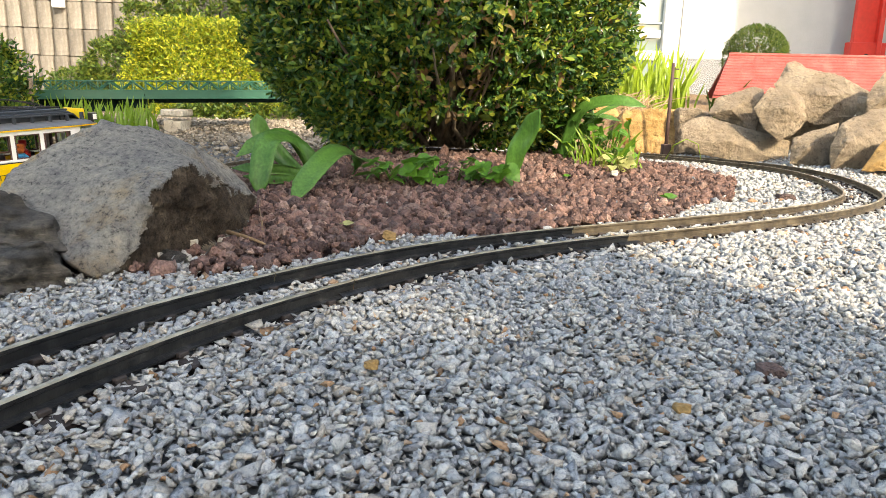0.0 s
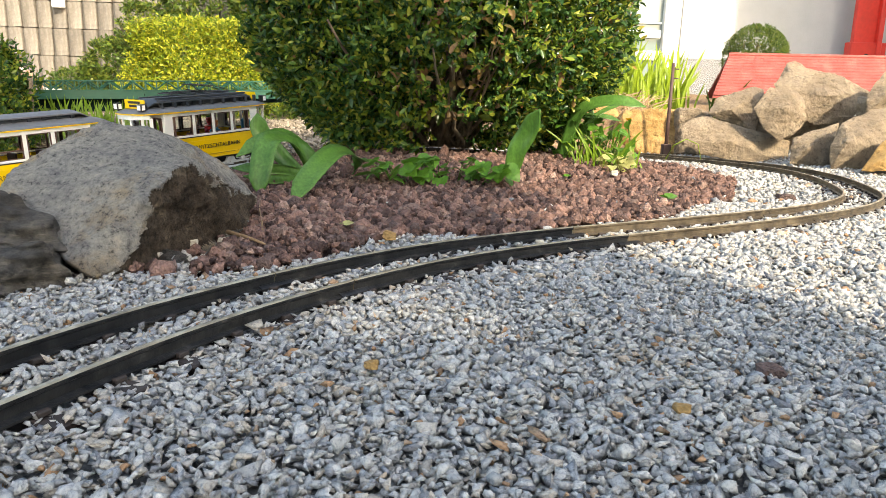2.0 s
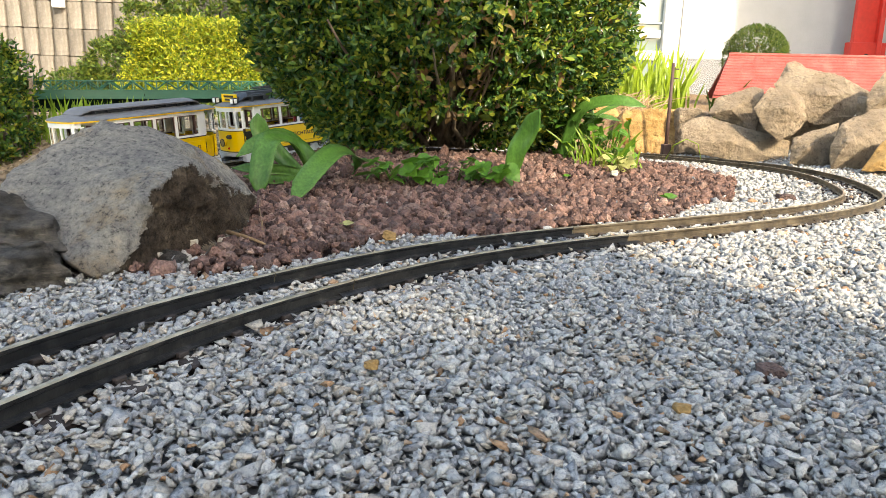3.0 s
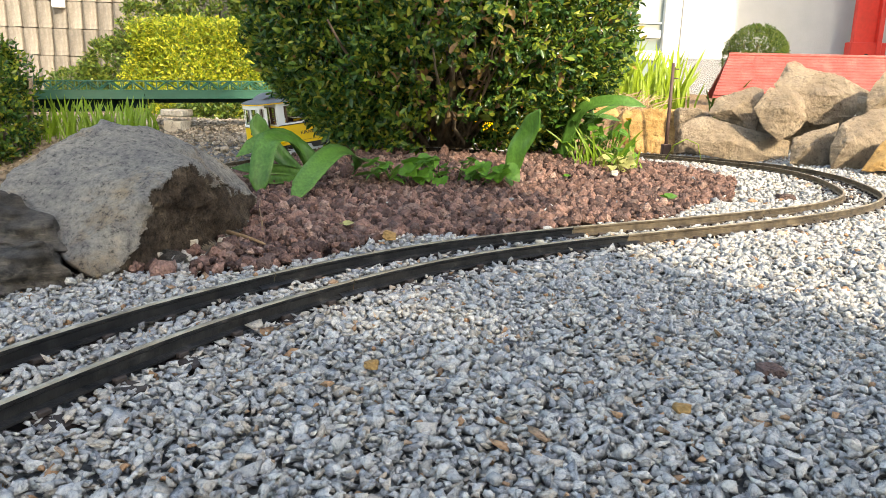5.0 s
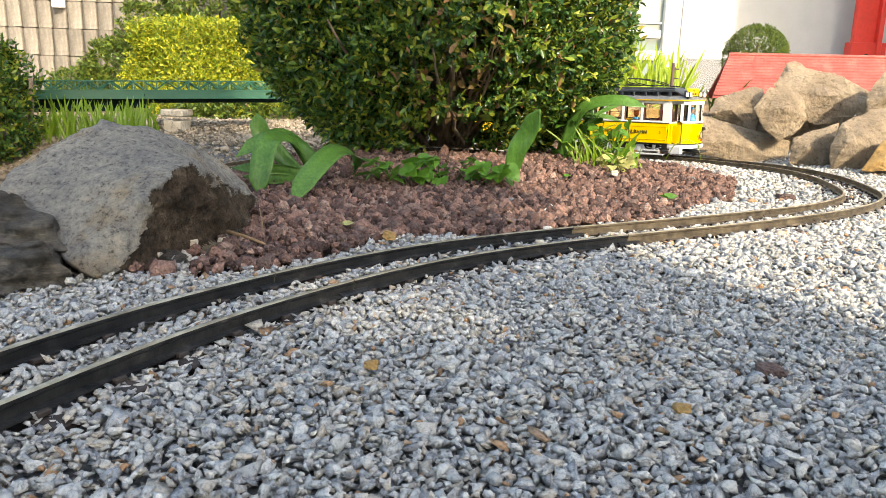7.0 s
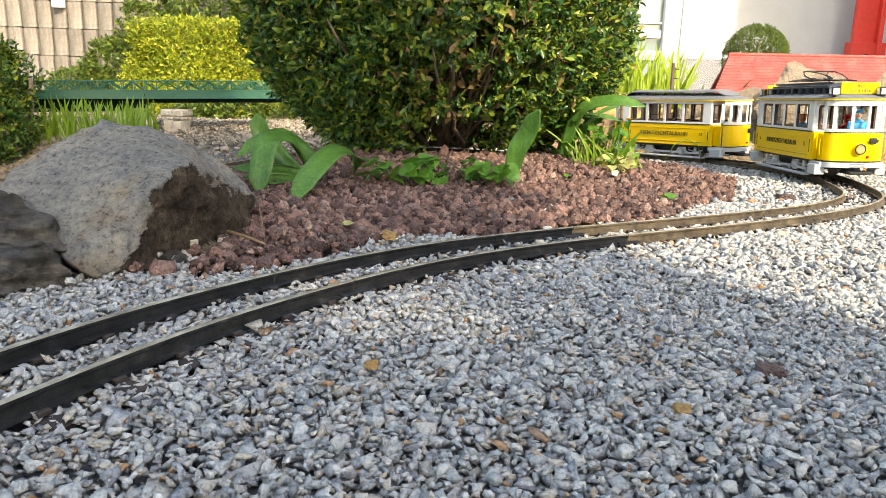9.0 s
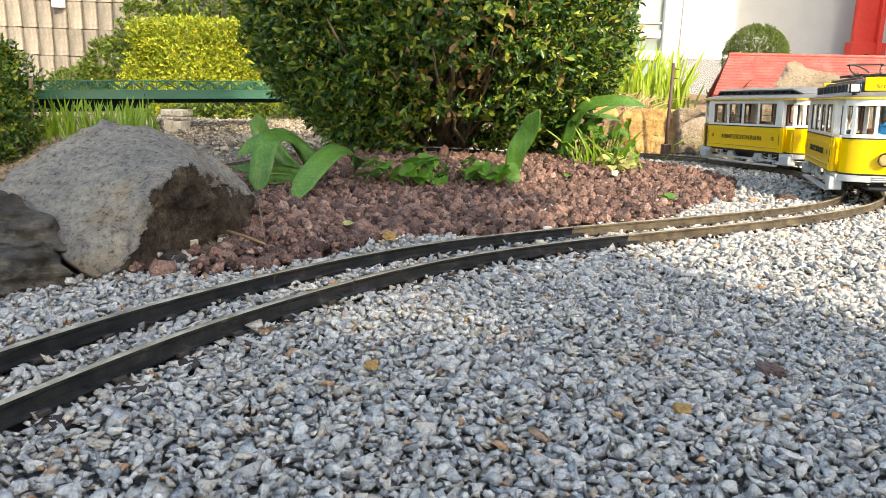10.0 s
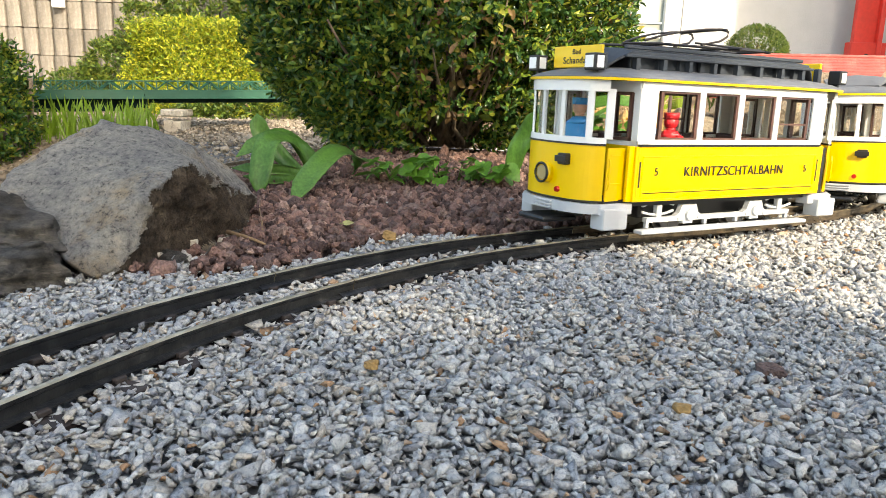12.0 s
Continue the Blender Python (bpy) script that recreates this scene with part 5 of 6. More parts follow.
def build_model_house():
    """A model house of which the red tiled roof rises behind the stone wall."""
    a, b = Vector((0.952, 2.620, 0.295)), Vector((1.415, 2.500, 0.322))
    way = (b - a)
    way.z = 0
    way.normalize()
    nrm = Vector((way.y, -way.x, 0))
    L, drop, run = 0.62, 0.135, 0.13
    base = ground_height(a.x, a.y)
    z0 = a.z
    m = Matrix(((way.x, -nrm.x, 0, a.x), (way.y, -nrm.y, 0, a.y), (0, 0, 1, 0), (0, 0, 0, 1)))
    house = thing("model_house", "model house with a faded red tiled roof behind the rocks", "model house", m=m)
    zb = float(base)
    bm = bmesh.new()
    box(bm, 0.03, L - 0.03, -run + 0.03, run - 0.03, zb - 0.02, z0 - drop * 0.85, 0.002)
    part("wall", bm, PLASTER, house)
    tile = Mat("faded_red_tiles", 0.7, spec=0.3)
    c = tile.ramp(tile.noise(18, 6), [(0.3, (0.27, 0.06, 0.05)), (0.55, (0.37, 0.095, 0.08)), (0.8, (0.44, 0.16, 0.13))])
    tile.color(c)
    tile.bump(tile.noise(300, 4), 0.0008)
    rows, cols = 14, 44
    for sg in (-1, 1):
        bm = bmesh.new()
        for r in range(rows):
            t0, t1 = r / rows, (r + 1) / rows + 0.02
            for k in range(cols):
                cx0 = -0.035 * (1 - 0) * t0 + (L + 0.0) * k / cols
                w = L / cols
                x0, x1 = (L * k / cols) - 0.05 * t0 * (1 - k / cols), (L * (k + 1) / cols) - 0.05 * t0 * (1 - (k + 1) / cols) - 0.0007
                p = [(x0, t0, 0), (x1, t0, 0), (x1 , t1, 0.004), (x0, t1, 0.004)]
                vs = [bm.verts.new((x, sg * run * t, z0 - drop * t + lift)) for x, t, lift in p]
                lo = [bm.verts.new((x, sg * run * t, z0 - drop * t + lift - 0.004)) for x, t, lift in p]
                for f in ((0, 1, 2, 3),):
                    bm.faces.new([vs[i] for i in f])
                bm.faces.new((vs[3], vs[2], lo[2], lo[3]))
                bm.faces.new((vs[0], vs[3], lo[3], lo[0]))
                bm.faces.new((vs[2], vs[1], lo[1], lo[2]))
        bmesh.ops.recalc_face_normals(bm, faces=bm.faces[:])
        part("roof", bm, tile.m, house, "faded red tiled roof slope")
        bm = bmesh.new()
        vs = [bm.verts.new(p) for p in ((0, 0, z0 - 0.006), (L, 0, z0 - 0.006), (L, sg * run, z0 - drop - 0.006), (-0.05, sg * run, z0 - drop - 0.006))]
        bm.faces.new(vs)
        g = bmesh.ops.extrude_face_region(bm, geom=bm.faces[:])
        bmesh.ops.translate(bm, vec=(0, 0, -0.006), verts=[v for v in g["geom"] if isinstance(v, bmesh.types.BMVert)])
        bmesh.ops.recalc_face_normals(bm, faces=bm.faces[:])
        part("roof_board", bm, tile.m, house)
    bm = bmesh.new()
    for k in range(22):
        x = L * k / 22
        tube(bm, [(x, 0, z0 + 0.001), (x + L / 22 * 1.05, 0, z0 + 0.002)], 0.006, 8)
    part("ridge_tiles", bm, tile.m, house)


build_model_house()


def build_post():
    a, b = Vector((0.583, 1.990, -0.001)), Vector((0.585, 2.000, 0.228))
    a.z = float(ground_height(a.x, a.y))
    post = thing("line_post", "thin brown leaning overhead line post", "post", m=Matrix.Translation(a))
    d = b - a
    bm = bmesh.new()
    tube(bm, [(0, 0, 0), d], 0.0055, 8, taper=0.75)
    part("pole", bm, RUST, post, smooth=True)
    bm = bmesh.new()
    box(bm, -0.011, 0.011, -0.011, 0.011, -0.01, 0.03, 0.002)
    part("socket", bm, RUST, post)
    for t in (0.84, 0.94):
        bm = bmesh.new()
        c = d * t
        tube(bm, [(c.x - 0.004, c.y, c.z), (c.x + 0.016, c.y, c.z - 0.001)], 0.0018, 6)
        part("bracket", bm, RUST, post)


build_post()


# ---- the tram: two cars on the track ----
CL, CW, ZB, ZS, ZR = 0.118, 0.055, 0.0316, 0.0764, 0.128
AXLE = 0.043
END_PLAN = [(CL, 0.046), (0.143, 0.047), (0.155, 0.037), (0.1625, 0.016), (0.1625, -0.016), (0.155, -0.037), (0.143, -0.047), (CL, -0.046)]


def plan_strip(bm, plan, z0, z1, thick, index=0):
    """An upright sheet of some thickness along an open plan line."""
    pts = [Vector((x, y, 0)) for x, y in plan]
    inner = []
    for i, p in enumerate(pts):
        d = (pts[min(i + 1, len(pts) - 1)] - pts[max(i - 1, 0)]).normalized()
        inner.append(p + Vector((-d.y, d.x, 0)) * -thick)
    for i in range(len(pts) - 1):
        a, b, c, e = pts[i], pts[i + 1], inner[i + 1], inner[i]
        v = [bm.verts.new((p.x, p.y, z)) for z in (z0, z1) for p in (a, b, c, e)]
        for f in ((0, 1, 5, 4), (1, 2, 6, 5), (2, 3, 7, 6), (3, 0, 4, 7), (4, 5, 6, 7), (3, 2, 1, 0)):
            bm.faces.new([v[k] for k in f]).material_index = index
    bmesh.ops.remove_doubles(bm, verts=bm.verts[:], dist=1e-6)


def fine_plan(grow=0.0, n=5):
    """The bowed end in plan, rounded."""
    out = []
    p = [(x + (grow if x > CL else 0), y + math.copysign(grow, y)) for x, y in END_PLAN[1:-1]]
    for i in range(len(p) - 1):
        for k in range(n):
            t = k / n
            q0, q1, q2, q3 = p[max(i - 1, 0)], p[i], p[i + 1], p[min(i + 2, len(p) - 1)]
            out.append(tuple(0.5 * (2 * q1[j] + (q2[j] - q0[j]) * t + (2 * q0[j] - 5 * q1[j] + 4 * q2[j] - q3[j]) * t * t + (3 * q1[j] - q0[j] - 3 * q2[j] + q3[j]) * t ** 3) for j in (0, 1)))
    out.append(p[-1])
    return out


def lettering(parent, text, size, m, material, name="lettering", space=1.0):
    cu = bpy.data.curves.new(name, "FONT")
    cu.body, cu.size, cu.align_x, cu.align_y, cu.extrude = text, size, "CENTER", "CENTER", 0.0003
    cu.space_character = space
    cu.materials.append(material)
    ob = new(name, cu)
    ob.parent = parent
    ob.matrix_basis = m
    return ob


def mirrored(bm, fx):
    """Turn a part to the other end of the car."""
    if fx < 0:
        bmesh.ops.transform(bm, matrix=Matrix.Rotation(math.pi, 4, "Z"), verts=bm.verts[:])
    return bm


def build_car(motor):
    car = thing("tram_car", "yellow and white model tram car with a grey roof" if motor else "yellow and white model tram trailer with a slatted roof monitor", "tram", "tram train")
    number = "5" if motor else "12"
    # floor and underframe
    bm = bmesh.new()
    prism(bm, [(CL, 0.046), (0.14, 0.045), (0.158, 0.016), (0.158, -0.016), (0.14, -0.045), (CL, -0.046), (-CL, -0.046), (-0.14, -0.045), (-0.158, -0.016), (-0.158, 0.016), (-0.14, 0.045), (-CL, 0.046)][::-1], 0.027, 0.033)
    bmesh.ops.recalc_face_normals(bm, faces=bm.faces[:])
    part("floor", bm, BLACK, car)
    for sg in (1, -1):
        # side panel with raised frame
        bm = bmesh.new()
        y = sg * CW
        box(bm, -CL + 0.003, CL - 0.003, min(y, y - sg * 0.003), max(y, y - sg * 0.003), ZB, ZS, 0.0008)
        yo = y + sg * 0.0008
        for x0, x1, z0, z1 in ((-CL + 0.008, CL - 0.008, ZB + 0.0075, ZB + 0.0090), (-CL + 0.008, CL - 0.008, ZS - 0.0085, ZS - 0.0075), (-CL + 0.004, CL - 0.004, ZB + 0.0005, ZB + 0.0022),
                               (-CL + 0.0075, -CL + 0.0092, ZB + 0.004, ZS - 0.0075), (CL - 0.0092, CL - 0.0075, ZB + 0.004, ZS - 0.0075)):
            box(bm, x0, x1, min(y - sg * 0.001, yo), max(y - sg * 0.001, yo), z0, z1, 0.0003)
        part("side_panel", bm, YELLOW, car, "yellow side panel")
        bm = bmesh.new()
        for x0, x1, z0, z1 in ((-CL + 0.003, CL - 0.003, ZS, ZS + 0.0016), (-CL + 0.009, CL - 0.009, ZB + 0.0070, ZB + 0.0074)):
            box(bm, x0, x1, min(y - sg * 0.002, y + sg * 0.0006), max(y - sg * 0.002, y + sg * 0.0006), z0, z1)
        for x in (-CL + 0.005, CL - 0.005):
            box(bm, x - 0.0006, x + 0.0006, min(y, y + sg * 0.0006), max(y, y + sg * 0.0006), ZB + 0.012, ZS - 0.012)
        part("trim_line", bm, BLACK, car, "black trim line")
        # upper wall with four windows
        bm = bmesh.new()
        yi = y - sg * 0.003
        lo, hi = min(y - sg * 0.0006, yi), max(y - sg * 0.0006, yi)
        posts = [-CL + 0.002, -0.097, -0.0485, -0.0005, 0.0475, 0.096, CL - 0.002]
        box(bm, posts[0], posts[-1], lo, hi, ZS + 0.0016, ZS + 0.0055, 0.0004)
        box(bm, posts[0], posts[-1], lo, hi, 0.1205, ZR - 0.001, 0.0004)
        for k in range(7):
            wd = 0.0095 if k in (0, 6) else 0.0032
            c = posts[k] + (0.008 if k == 0 else -0.008 if k == 6 else 0)
            box(bm, c - wd + (0.0 if 0 < k < 6 else 0), c + wd, lo, hi, ZS + 0.004, 0.1215, 0.0004) if k not in (1, 5) else None
        part("window_wall", bm, WHITE, car, "white upper side with window openings")
        for k in range(4):
            x0, x1 = (-0.0935 + 0.0483 * k, -0.0935 + 0.0483 * k + 0.042)
            bm = bmesh.new()
            f = 0.0022
            a, b = min(yi - sg * 0.0012, yi + sg * 0.0012), max(yi - sg * 0.0012, yi + sg * 0.0012)
            for q in ((x0 - 0.001, x0 + f), (x1 - f, x1 + 0.001)):
                box(bm, q[0], q[1], a, b, ZS + 0.005, 0.1212)
            box(bm, x0, x1, a, b, ZS + 0.005, ZS + 0.005 + f)
            box(bm, x0, x1, a, b, 0.1212 - f, 0.1212)
            if k == 0 and sg > 0 or k == 1 and sg < 0:
                box(bm, x0, x1, a, b, ZS + 0.019, ZS + 0.0205)
            fr = part("window_frame", bm, BROWN_TRIM, car, "brown window frame")
            bm = bmesh.new()
            box(bm, x0 + 0.001, x1 - 0.001, yi - 0.0003, yi + 0.0003, ZS + 0.006, 0.1205)
            g = part("pane", bm, GLASS, fr)
            g.visible_shadow = False
        m = Matrix.Translation((0, y + sg * 0.0009, 0.0555)) @ Euler((math.pi / 2, 0, math.pi if sg > 0 else 0)).to_matrix().to_4x4()
        lettering(car, "KIRNITZSCHTALBAHN", 0.0118, m, BLACK, "lettering", 1.08)
        for x in (-0.095, 0.095):
            lettering(car, number, 0.0095, Matrix.Translation((x, y + sg * 0.0009, 0.0560)) @ Euler((math.pi / 2, 0, math.pi if sg > 0 else 0)).to_matrix().to_4x4(), BLACK, "car_number")
        # running gear frame
        bm = bmesh.new()
        yt = sg * 0.047
        a, b = min(yt, yt - sg * 0.005), max(yt, yt - sg * 0.005)
        prof = [(-0.092, 0.0125), (0.092, 0.0125), (0.092, 0.0165)]
        for x in (AXLE, -AXLE):
            prof += [(x + 0.016, 0.0165), (x + 0.0115, 0.019), (x + 0.0085, 0.0262), (x - 0.0085, 0.0262), (x - 0.0115, 0.019), (x - 0.016, 0.0165)]
        prof.append((-0.092, 0.0165))
        vs = [[bm.verts.new((px, yy, pz)) for px, pz in prof] for yy in (a, b)]
        n = len(prof)
        bm.faces.new(vs[0])
        bm.faces.new(vs[1][::-1])
        for i in range(n):
            bm.faces.new((vs[0][i], vs[1][i], vs[1][(i + 1) % n], vs[0][(i + 1) % n]))
        for x in (-AXLE, AXLE):
            box(bm, x - 0.006, x + 0.006, a, b + 0.0 if sg > 0 else b, 0.0095, 0.013, 0.0005)
            disc(bm, (x, b if sg > 0 else a, 0.0175), (0, sg, 0), 0.0046, 0.0026, 14)
            for dx in (-0.012, 0.012):
                disc(bm, (x + dx, b if sg > 0 else a, 0.0147), (0, sg, 0), 0.0012, 0.0010, 8)
        for x in (-0.078, 0.078):
            for zc, bow in ((0.0185, 0.003), (0.0235, -0.003)):
                tube(bm, [(x + 0.018 * t, (a + b) / 2, zc + bow * (t * t - 1) + 0.003) for t in (-1, -0.6, -0.2, 0.2, 0.6, 1)], 0.0012, 6)
            box(bm, x - 0.003, x + 0.003, a, b, 0.0165, 0.027, 0.0005)
        for x in (-0.09, -0.02, 0.02, 0.09):
            box(bm, x - 0.0015, x + 0.0015, a + 0.001, b - 0.001, 0.008, 0.0130)
        box(bm, -0.106, 0.106, min(yt, yt + sg * 0.010), max(yt, yt + sg * 0.010), 0.0045, 0.0078, 0.0006)
        bmesh.ops.recalc_face_normals(bm, faces=bm.faces[:])
        part("truck_frame", bm, FRAME_GREY, car, "light grey running gear frame")
    bm = bmesh.new()
    box(bm, -0.085, 0.085, -0.03, 0.03, 0.013, 0.027, 0.002)
    part("gear_box", bm, BLACK, car)
    for x in (-AXLE, AXLE):
        ax = thing("wheelset", "", "")
        ax.parent = car
        ax.matrix_basis = Matrix.Translation((x, 0, 0.0155))
        bm = bmesh.new()
        tube(bm, [(0, -0.04, 0), (0, 0.04, 0)], 0.002, 8)
        part("axle", bm, STEEL, ax)
        for y in (-0.0235, 0.0235):
            bm = bmesh.new()
            s = 1 if y > 0 else -1
            disc(bm, (0, y - s * 0.003, 0), (0, s, 0), 0.0155, 0.006, 28)
            disc(bm, (0, y - s * 0.0045, 0), (0, s, 0), 0.0185, 0.0016, 28)
            for k in range(6):
                t = k * math.pi / 3
                box(bm, -0.0012, 0.0012, y + s * 0.003 - 0.0007, y + s * 0.003 + 0.0007, 0.003, 0.0125, 0, Matrix.Rotation(t, 4, "Y"))
            part("wheel", bm, STEEL, ax, "dark steel wheel")
    # ends
    for fx in (1, -1):
        plan = fine_plan()
        bm = bmesh.new()
        plan_strip(bm, plan, ZB, ZS, 0.0025)
        part("apron", mirrored(bm, fx), YELLOW, car, "bowed yellow end apron")
        bm = bmesh.new()
        plan_strip(bm, fine_plan(0.0006), ZS, ZS + 0.0015, 0.002)
        plan_strip(bm, fine_plan(0.0006), ZB - 0.0006, ZB + 0.0010, 0.002)
        part("trim_line", mirrored(bm, fx), BLACK, car)
        bm = bmesh.new()
        plan_strip(bm, plan, ZS + 0.0015, ZS + 0.0062, 0.0025)
        plan_strip(bm, plan, 0.1185, ZR - 0.001, 0.0025)
        for x, y, t in [(0.141, 0.0455, 0.0032), (0.1535, 0.0365, 0.0028), (0.1612, 0.0125, 0.0021), (0.1612, -0.0125, 0.0021), (0.1535, -0.0365, 0.0028), (0.141, -0.0455, 0.0032)]:
            a = math.atan2(y, (x - 0.10) * 0.8)
            box(bm, -0.0014, 0.0014, -t, t, ZS + 0.005, 0.1205, 0.0005, Matrix.Translation((x - 0.0012, y, 0)) @ Matrix.Rotation(a, 4, "Z"))
        part("end_window_wall", mirrored(bm, fx), WHITE, car, "white end with five windows")
        bm = bmesh.new()
        plan_strip(bm, [(x - 0.0016, y * 0.965) for x, y in plan], ZS + 0.005, 0.1195, 0.0004)
        g = part("pane", mirrored(bm, fx), GLASS, car)
        g.visible_shadow = False
        bm = bmesh.new()
        pl = fine_plan(0.0025)
        plan_strip(bm, pl, ZB - 0.0095, ZB - 0.0015, 0.006)
        for k in range(3):
            box(bm, 0.1650, 0.1678, -0.012, 0.012, ZB - 0.0085 + 0.0025 * k, ZB - 0.0072 + 0.0025 * k, 0.0003)
        part("bumper", mirrored(bm, fx), FRAME_GREY, car, "light grey bumper")
        bm = bmesh.new()
        box(bm, 0.142, 0.178, -0.018, 0.018, 0.0125, 0.0165, 0.0015)
        box(bm, 0.125, 0.147, -0.006, 0.006, 0.0135, 0.0225, 0.001)
        part("coupling", mirrored(bm, fx), BLACK, car, "black coupling plate")
        for sg in (1, -1):
            # entrance: steps, half door and inner end wall
            bm = bmesh.new()
            box(bm, CL + 0.002, 0.146, sg * 0.048 - 0.010, sg * 0.048 + 0.006, 0.0095, 0.0265, 0.001)
            box(bm, CL - 0.006, 0.147, sg * 0.044 - 0.008, sg * 0.044 + 0.006, 0.021, 0.0300, 0.001)
            part("step", mirrored(bm, fx), FRAME_GREY, car, "light grey entrance step")
            bm = bmesh.new()
            box(bm, CL + 0.002, 0.139, sg * 0.0445 - 0.0012, sg * 0.0445 + 0.0012, ZB, ZS - 0.002, 0.0006)
            box(bm, CL + 0.0055, 0.1355, sg * 0.0445 - 0.0020, sg * 0.0445 + 0.0020, ZB + 0.014, ZB + 0.0148)
            box(bm, CL + 0.0055, 0.1355, sg * 0.0445 - 0.0020, sg * 0.0445 + 0.0020, ZS - 0.008, ZS - 0.0072)
            part("door", mirrored(bm, fx), BLACK if fx < 0 else YELLOW, car, "black doorway panel" if fx < 0 else "yellow half-height door")
            bm = bmesh.new()
            tube(bm, [(0.1415, sg * 0.0505, ZB + 0.01), (0.1415, sg * 0.0515, ZB + 0.014), (0.1415, sg * 0.0515, ZS - 0.014), (0.1415, sg * 0.0505, ZS - 0.01)], 0.0008, 6)
            part("grab_rail", mirrored(bm, fx), YELLOW, car)
        bm = bmesh.new()
        for y0, y1, z0, z1 in ((-0.052, -0.016, ZS, ZS + 0.004), (0.016, 0.052, ZS, ZS + 0.004), (-0.052, 0.052, 0.1185, ZR), (-0.052, -0.046, ZS, 0.12), (0.046, 0.052, ZS, 0.12), (-0.019, -0.014, ZS, 0.12), (0.014, 0.019, ZS, 0.12)):
            box(bm, CL - 0.004, CL - 0.0015, y0, y1, z0, z1)
        part("inner_wall", mirrored(bm, fx), WHITE, car)
        for y0, y1 in ((-0.054, -0.014), (0.014, 0.054)):
            bm = bmesh.new()
            box(bm, CL - 0.004, CL - 0.0012, y0, y1, ZB, ZS, 0.0004)
            yc = y0 + 0.003 if y0 < 0 else y1 - 0.003
            box(bm, CL - 0.002, CL + 0.004, yc - 0.0028, yc + 0.0008 if y0 < 0 else yc + 0.0005, ZB, ZS, 0.0004)
            part("inner_panel", mirrored(bm, fx), YELLOW, car, "yellow panel at the platform")
        bm = bmesh.new()
        for y in (-0.032, 0.032):
            for q in ((y - 0.0125, y - 0.010, ZS + 0.004, 0.119), (y + 0.010, y + 0.0125, ZS + 0.004, 0.119), (y - 0.0125, y + 0.0125, ZS + 0.004, ZS + 0.0065), (y - 0.0125, y + 0.0125, 0.1165, 0.119)):
                box(bm, CL - 0.0055, CL, q[0], q[1], q[2], q[3])
        part("inner_frame", mirrored(bm, fx), BROWN_TRIM, car)
        # lamps
        bm = bmesh.new()
        disc(bm, (0.160, 0, 0.0515), (1, 0, 0), 0.0092, 0.009, 24, 0.0082)
        hl = part("headlight", mirrored(bm, fx), YELLOW, car, "round headlight", True) if motor else None
        if motor:
            bm = bmesh.new()
            tube(bm, [(0.1692, 0.0078 * math.cos(t), 0.0515 + 0.0078 * math.sin(t)) for t in [k * math.pi / 12 for k in range(24)]], 0.0011, 6, True)
            part("rim", mirrored(bm, fx), BLACK, hl)
            bm = bmesh.new()
            disc(bm, (0.1678, 0, 0.0515), (1, 0, 0), 0.0074, 0.0014, 24, 0.006)
            part("lens", mirrored(bm, fx), LENS, hl)
        bm = bmesh.new()
        box(bm, 0.1585, 0.1660, 0.0155, 0.0255, ZS - 0.0165, ZS - 0.0075, 0.0008)
        box(bm, 0.1660, 0.1672, 0.0135, 0.0275, ZS - 0.0145, ZS - 0.0095, 0.0004)
        part("socket_box", mirrored(bm, fx), BLACK, car, "small black connector box")
        bm = bmesh.new()
        disc(bm, (0.1605, 0.0145, ZB + 0.0075), (1, 0, 0), 0.0030, 0.004, 14, 0.0022)
        part("tail_light", mirrored(bm, fx), RED_LENS, car, "small red tail light")
        if motor:
            for y in (-0.040, 0.034):
                bm = bmesh.new()
                box(bm, 0.144, 0.155, y - 0.0065, y + 0.0065, 0.1345, 0.1475, 0.0008)
                box(bm, 0.147, 0.150, y - 0.002, y + 0.002, 0.130, 0.135)
                lp = part("roof_lamp", mirrored(bm, fx), BLACK, car, "square roof lamp with a white face")
                for x0, x1, y0, y1 in ((0.1548, 0.1556, y - 0.0047, y + 0.0047), (0.1463, 0.1529, y + 0.0064, y + 0.0070), (0.1463, 0.1529, y - 0.0070, y - 0.0064)):
                    bm = bmesh.new()
                    box(bm, x0, x1, y0, y1, 0.1364, 0.1456)
                    part("lamp_face", mirrored(bm, fx), LIGHT_FACE, lp)
            bm = bmesh.new()
            box(bm, 0.140, 0.143, -0.027, 0.033, 0.1372, 0.1545, 0.0006)
            sign = part("sign", mirrored(bm, fx), YELLOW, car, "yellow destination sign on the roof")
            bm = bmesh.new()
            box(bm, 0.1345, 0.1398, -0.030, -0.024, 0.133, 0.149, 0.0006)
            box(bm, 0.1345, 0.1398, 0.026, 0.032, 0.133, 0.149, 0.0006)
            part("sign_bracket", mirrored(bm, fx), SLATE, car)
            turn = Euler((math.pi / 2, 0, math.pi / 2)).to_matrix().to_4x4()
            flip = Matrix.Rotation(math.pi, 4, "Z") if fx < 0 else Matrix()
            if fx > 0:
                lettering(sign, "Bad", 0.0062, flip @ Matrix.Translation((0.1432, 0.003, 0.1496)) @ turn, BLACK, "lettering", 1.2)
                lettering(sign, "Schandau", 0.0078, flip @ Matrix.Translation((0.1432, 0.003, 0.1427)) @ turn, BLACK, "lettering", 1.15)
            else:
                for z, w in ((0.1494, 0.019), (0.1426, 0.016)):
                    bm = bmesh.new()
                    box(bm, 0.1430, 0.1434, 0.003 - w, 0.003 + w, z - 0.0022, z + 0.0022)
                    part("line_of_writing", mirrored(bm, fx), BLACK, sign)
